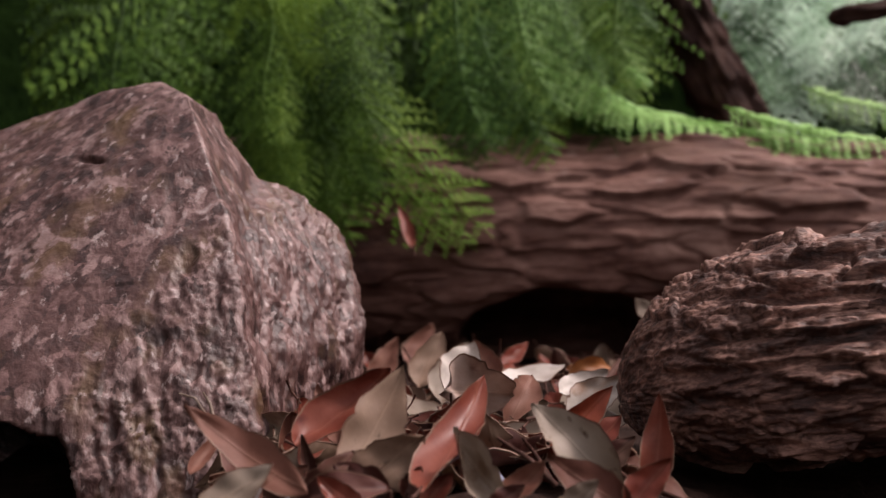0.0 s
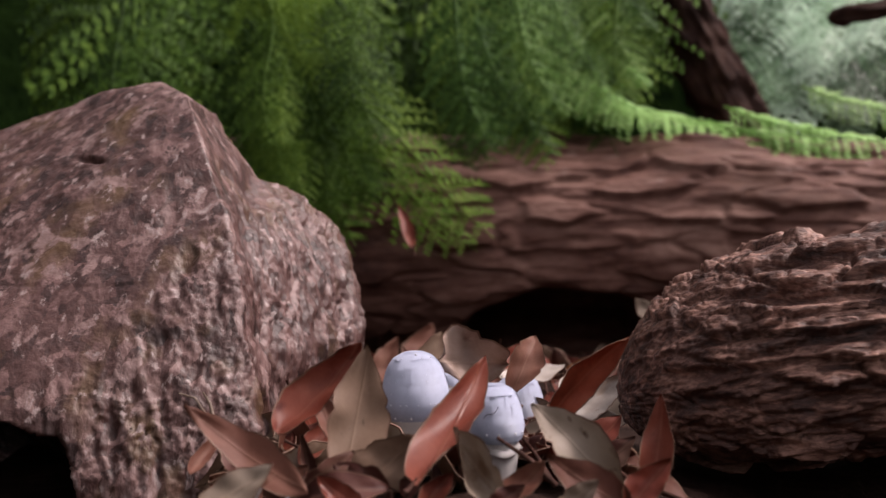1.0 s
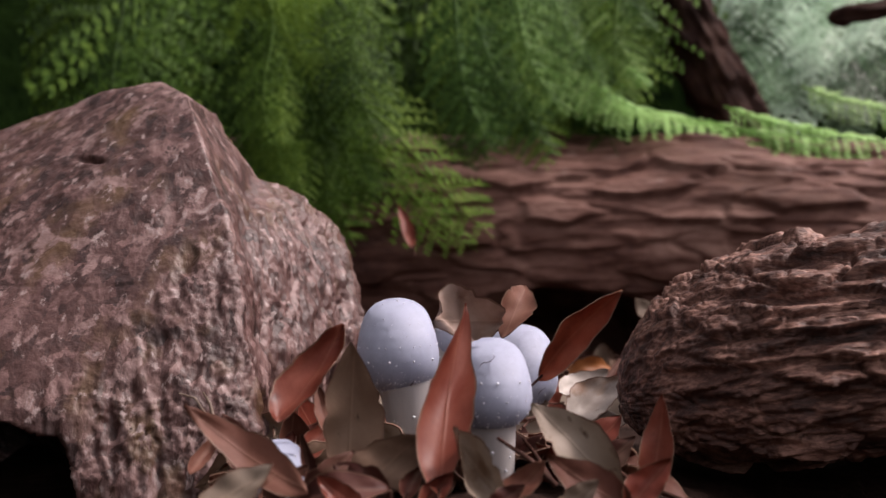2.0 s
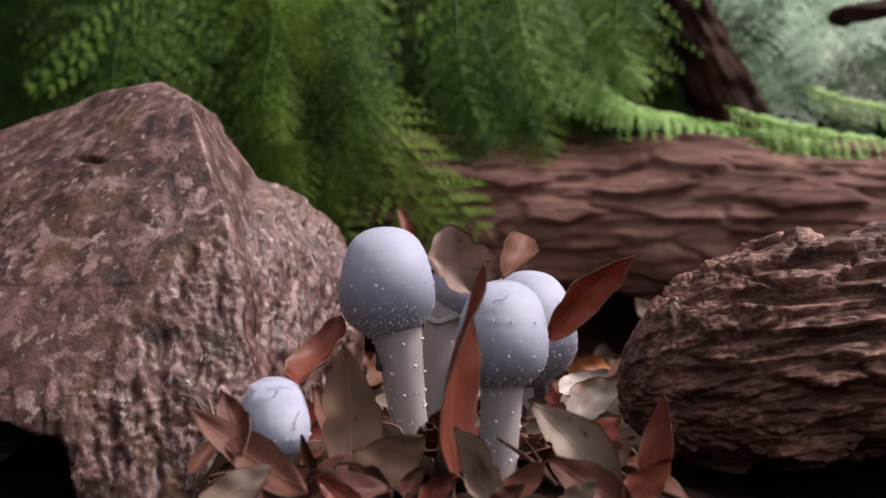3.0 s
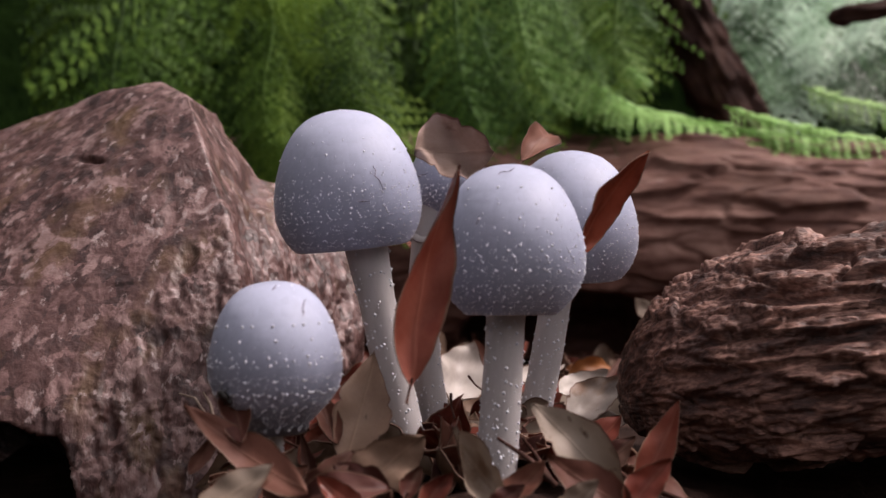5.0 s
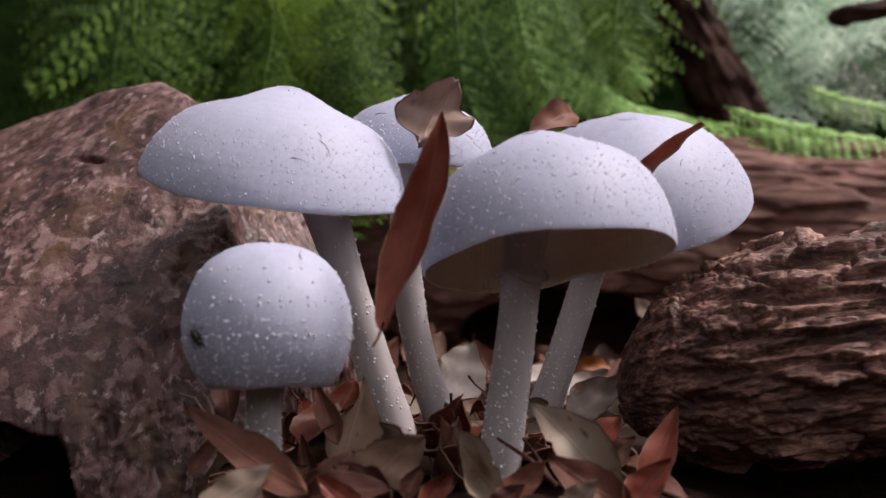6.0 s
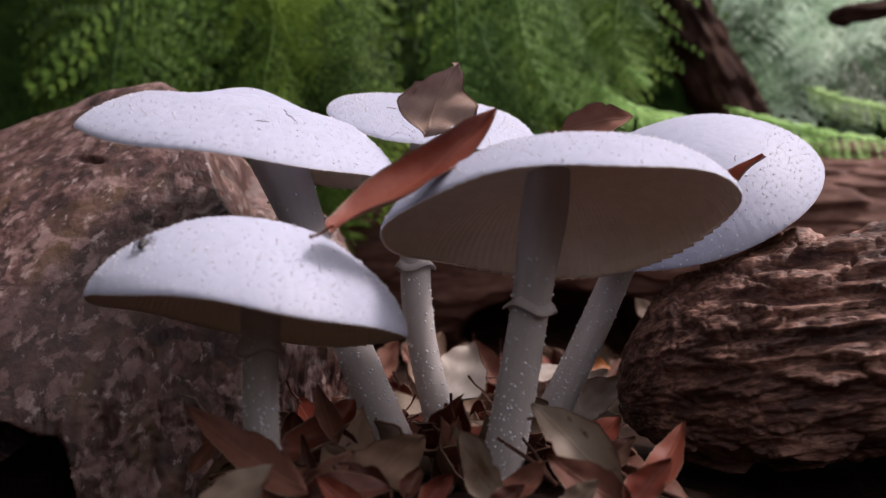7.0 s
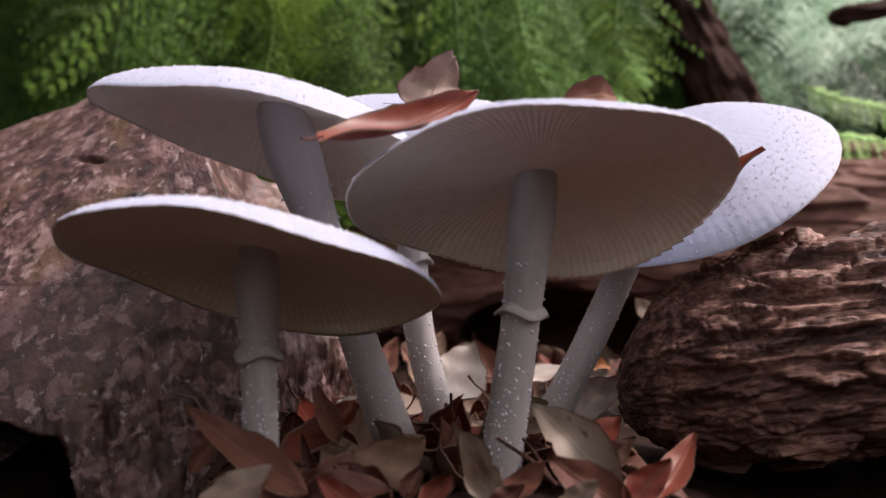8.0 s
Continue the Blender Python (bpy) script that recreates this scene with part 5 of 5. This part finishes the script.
lifted(LEAF_RED, "upright maroon leaf beside the log", [
    (0.0, (0.0455, -0.032, 0.0041), (0.049, -0.032, 0.0272), N3, 1), (1.5, (0.0449, -0.032, 0.0041), (0.0495, -0.032, 0.0272), N3, 1), (3.0, (0.0443, -0.032, 0.0041), (0.0499, -0.032, 0.0272), N3, 1), (4.5, (0.0418, -0.032, 0.0048), (0.0528, -0.032, 0.0259), N3, 1),
    (6.0, (0.0418, -0.032, 0.0048), (0.053, -0.032, 0.0234), N3, 1), (7.0, (0.0424, -0.032, 0.0048), (0.0549, -0.032, 0.0197), N3, 1), (8.0, (0.0443, -0.032, 0.0041), (0.0574, -0.032, 0.0172), N3, 1)], 0.025, 0.30, 0.3, 0.5, 0.2, 207, 0)
lifted(LEAF_DARK, "dark leaf leaning on the low mushroom", [
    (0.0, (-0.0419, -0.03, 0.0087), (-0.0494, -0.03, 0.0163), N1, 1), (1.5, (-0.0419, -0.03, 0.01), (-0.0494, -0.03, 0.0188), N1, 1), (3.0, (-0.0401, -0.045, 0.0175), (-0.0472, -0.045, 0.0287), N1, 1), (4.5, (-0.0388, -0.05, 0.0195), (-0.0463, -0.05, 0.0328), N1, 1),
    (5.8, (-0.0456, -0.03, 0.0163), (-0.0528, -0.015, 0.039), N1, 1), (6.5, (-0.0486, -0.02, 0.0133), (-0.0557, -0.01, 0.0265), N1, 1), (8.0, (-0.0499, -0.02, 0.012), (-0.059, -0.02, 0.0159), N1, 1)], 0.020, 0.35, 0.3, 0.5, 0.2, 208, 0)


def on_cap(shroom, share, angle, spin=0.0):
    """Rows of a thing that rides on the skin of a cap."""
    base, length, states, profs = shroom
    rows = []
    for t, (x, y, z, shut, tight, turn, umbo, roll, pitch), pr in zip(TIMES, states, profs):
        m = pose(x, y, z, -pitch, roll, 0) @ piece_pose(pr, share, radians(angle), 0.03) @ pose(0, 0, 0, 0, 0, spin)
        rows.append((t, m))
    return rows


def ball(center, size, nu=7, nv=10):
    verts = []
    for i in range(nu):
        a = math.pi * i / (nu - 1)
        for j in range(nv):
            w = 2 * math.pi * j / nv
            verts.append((center[0] + size[0] * math.sin(a) * math.cos(w), center[1] + size[1] * math.sin(a) * math.sin(w), center[2] + size[2] * math.cos(a)))
    return verts, grid_faces(nu, nv, 0, True, True)


def build_beetle():
    bug = new("beetle")
    tagged(bug, "small black beetle clinging to the low white cap", "insect")
    v, f = ball((0, 0, 0.0008), (0.0017, 0.0011, 0.0008))
    part("abdomen", mesh_of("abdomen", v, f, [BLACK]), bug)
    v, f = ball((0.0019, 0, 0.0008), (0.0007, 0.0008, 0.0006))
    part("head", mesh_of("head", v, f, [BLACK]), bug)
    for k in range(6):
        sg, x = (1 if k % 2 else -1), 0.001 - 0.001 * (k // 2)
        v, f = tube([(x, sg * 0.0008, 0.0008), (x * 1.4, sg * 0.0018, 0.0011), (x * 1.8, sg * 0.0025, 0)], [0.00013, 0.0001, 0.00008], 5)
        part("leg", mesh_of("leg", v, f, [BLACK]), bug)
    MOVES.append((bug, on_cap(LOW, 0.72, 228, 40)))


build_beetle()


def fibre(shroom, share, angle, size, seed):
    r = random.Random(seed)
    pts = [Vector((-size, 0, 0.0002))]
    for k in range(6):
        pts.append(pts[-1] + Vector((size / 3, r.uniform(-0.25, 0.25) * size, r.uniform(-0.05, 0.06) * size)))
    v, f = tube(pts, [0.00006, 0.00008, 0.00009, 0.00008, 0.00007, 0.00006, 0.00004], 5)
    ob = new("plant_fibre", mesh_of("plant_fibre", v, f, [TWIG]))
    tagged(ob, "thin dark plant fibre stuck to a white cap", "fibre", "bits stuck to the caps")
    MOVES.append((ob, on_cap(shroom, share, angle, r.uniform(0, 180))))


for k, (sh, share, angle, size) in enumerate([(TALL, 0.62, 300, 0.0035), (TALL, 0.72, 285, 0.0015), (BROAD, 0.22, 262, 0.0022), (BACK, 0.55, 230, 0.0022), (LOW, 0.3, 310, 0.0022),
                                              (BROAD, 0.5, 240, 0.001), (LOW, 0.16, 280, 0.001), (TIPPED, 0.5, 300, 0.0014)]):
    fibre(sh, share, angle, size, 300 + k)


def twig(points, thick, label, mat=TWIG):
    v, f = tube(points, [thick * (1 - 0.5 * i / (len(points) - 1)) for i in range(len(points))], 8)
    tagged(new("twig", mesh_of("twig", v, f, [mat])), label, "twig", "twigs in the litter")


twig([(0.0244, -0.038, 0.009), (0.019, -0.037, 0.0143), (0.0118, -0.035, 0.0189)], 0.0007, "thin dark twig lying over dead leaves")
twig([(0.0238, -0.032, 0.0091), (0.0204, -0.032, 0.0147), (0.0175, -0.032, 0.0184)], 0.0006, "thin dark twig lying over dead leaves")
twig([(0.0349, -0.028, 0.0109), (0.0283, -0.03, 0.0194), (0.0227, -0.03, 0.0228), (0.0186, -0.03, 0.0223)], 0.0007, "curved brown stalk among dead leaves")
twig([(-0.0528, -0.015, 0.0165), (-0.0549, -0.013, 0.0235), (-0.0571, -0.01, 0.0258)], 0.0005, "pale straw leaning on the rock", LEAF_CREAM)
twig([(-0.053, -0.014, 0.017), (-0.0591, -0.01, 0.0245), (-0.0636, -0.006, 0.0251)], 0.0004, "pale straw leaning on the rock", LEAF_CREAM)
twig([(0.0564, 0.14, 0.0091), (0.0681, 0.15, 0.0216), (0.0786, 0.15, 0.0299)], 0.0016, "thin branch leaning before the hollow")
twig([(0.0216, 0.16, 0.0004), (0.0214, 0.16, 0.0175), (0.0218, 0.16, 0.026)], 0.0008, "short upright dead stalk")


def motions():
    for ob, rows in MOVES:
        walk(ob, rows)


motions()
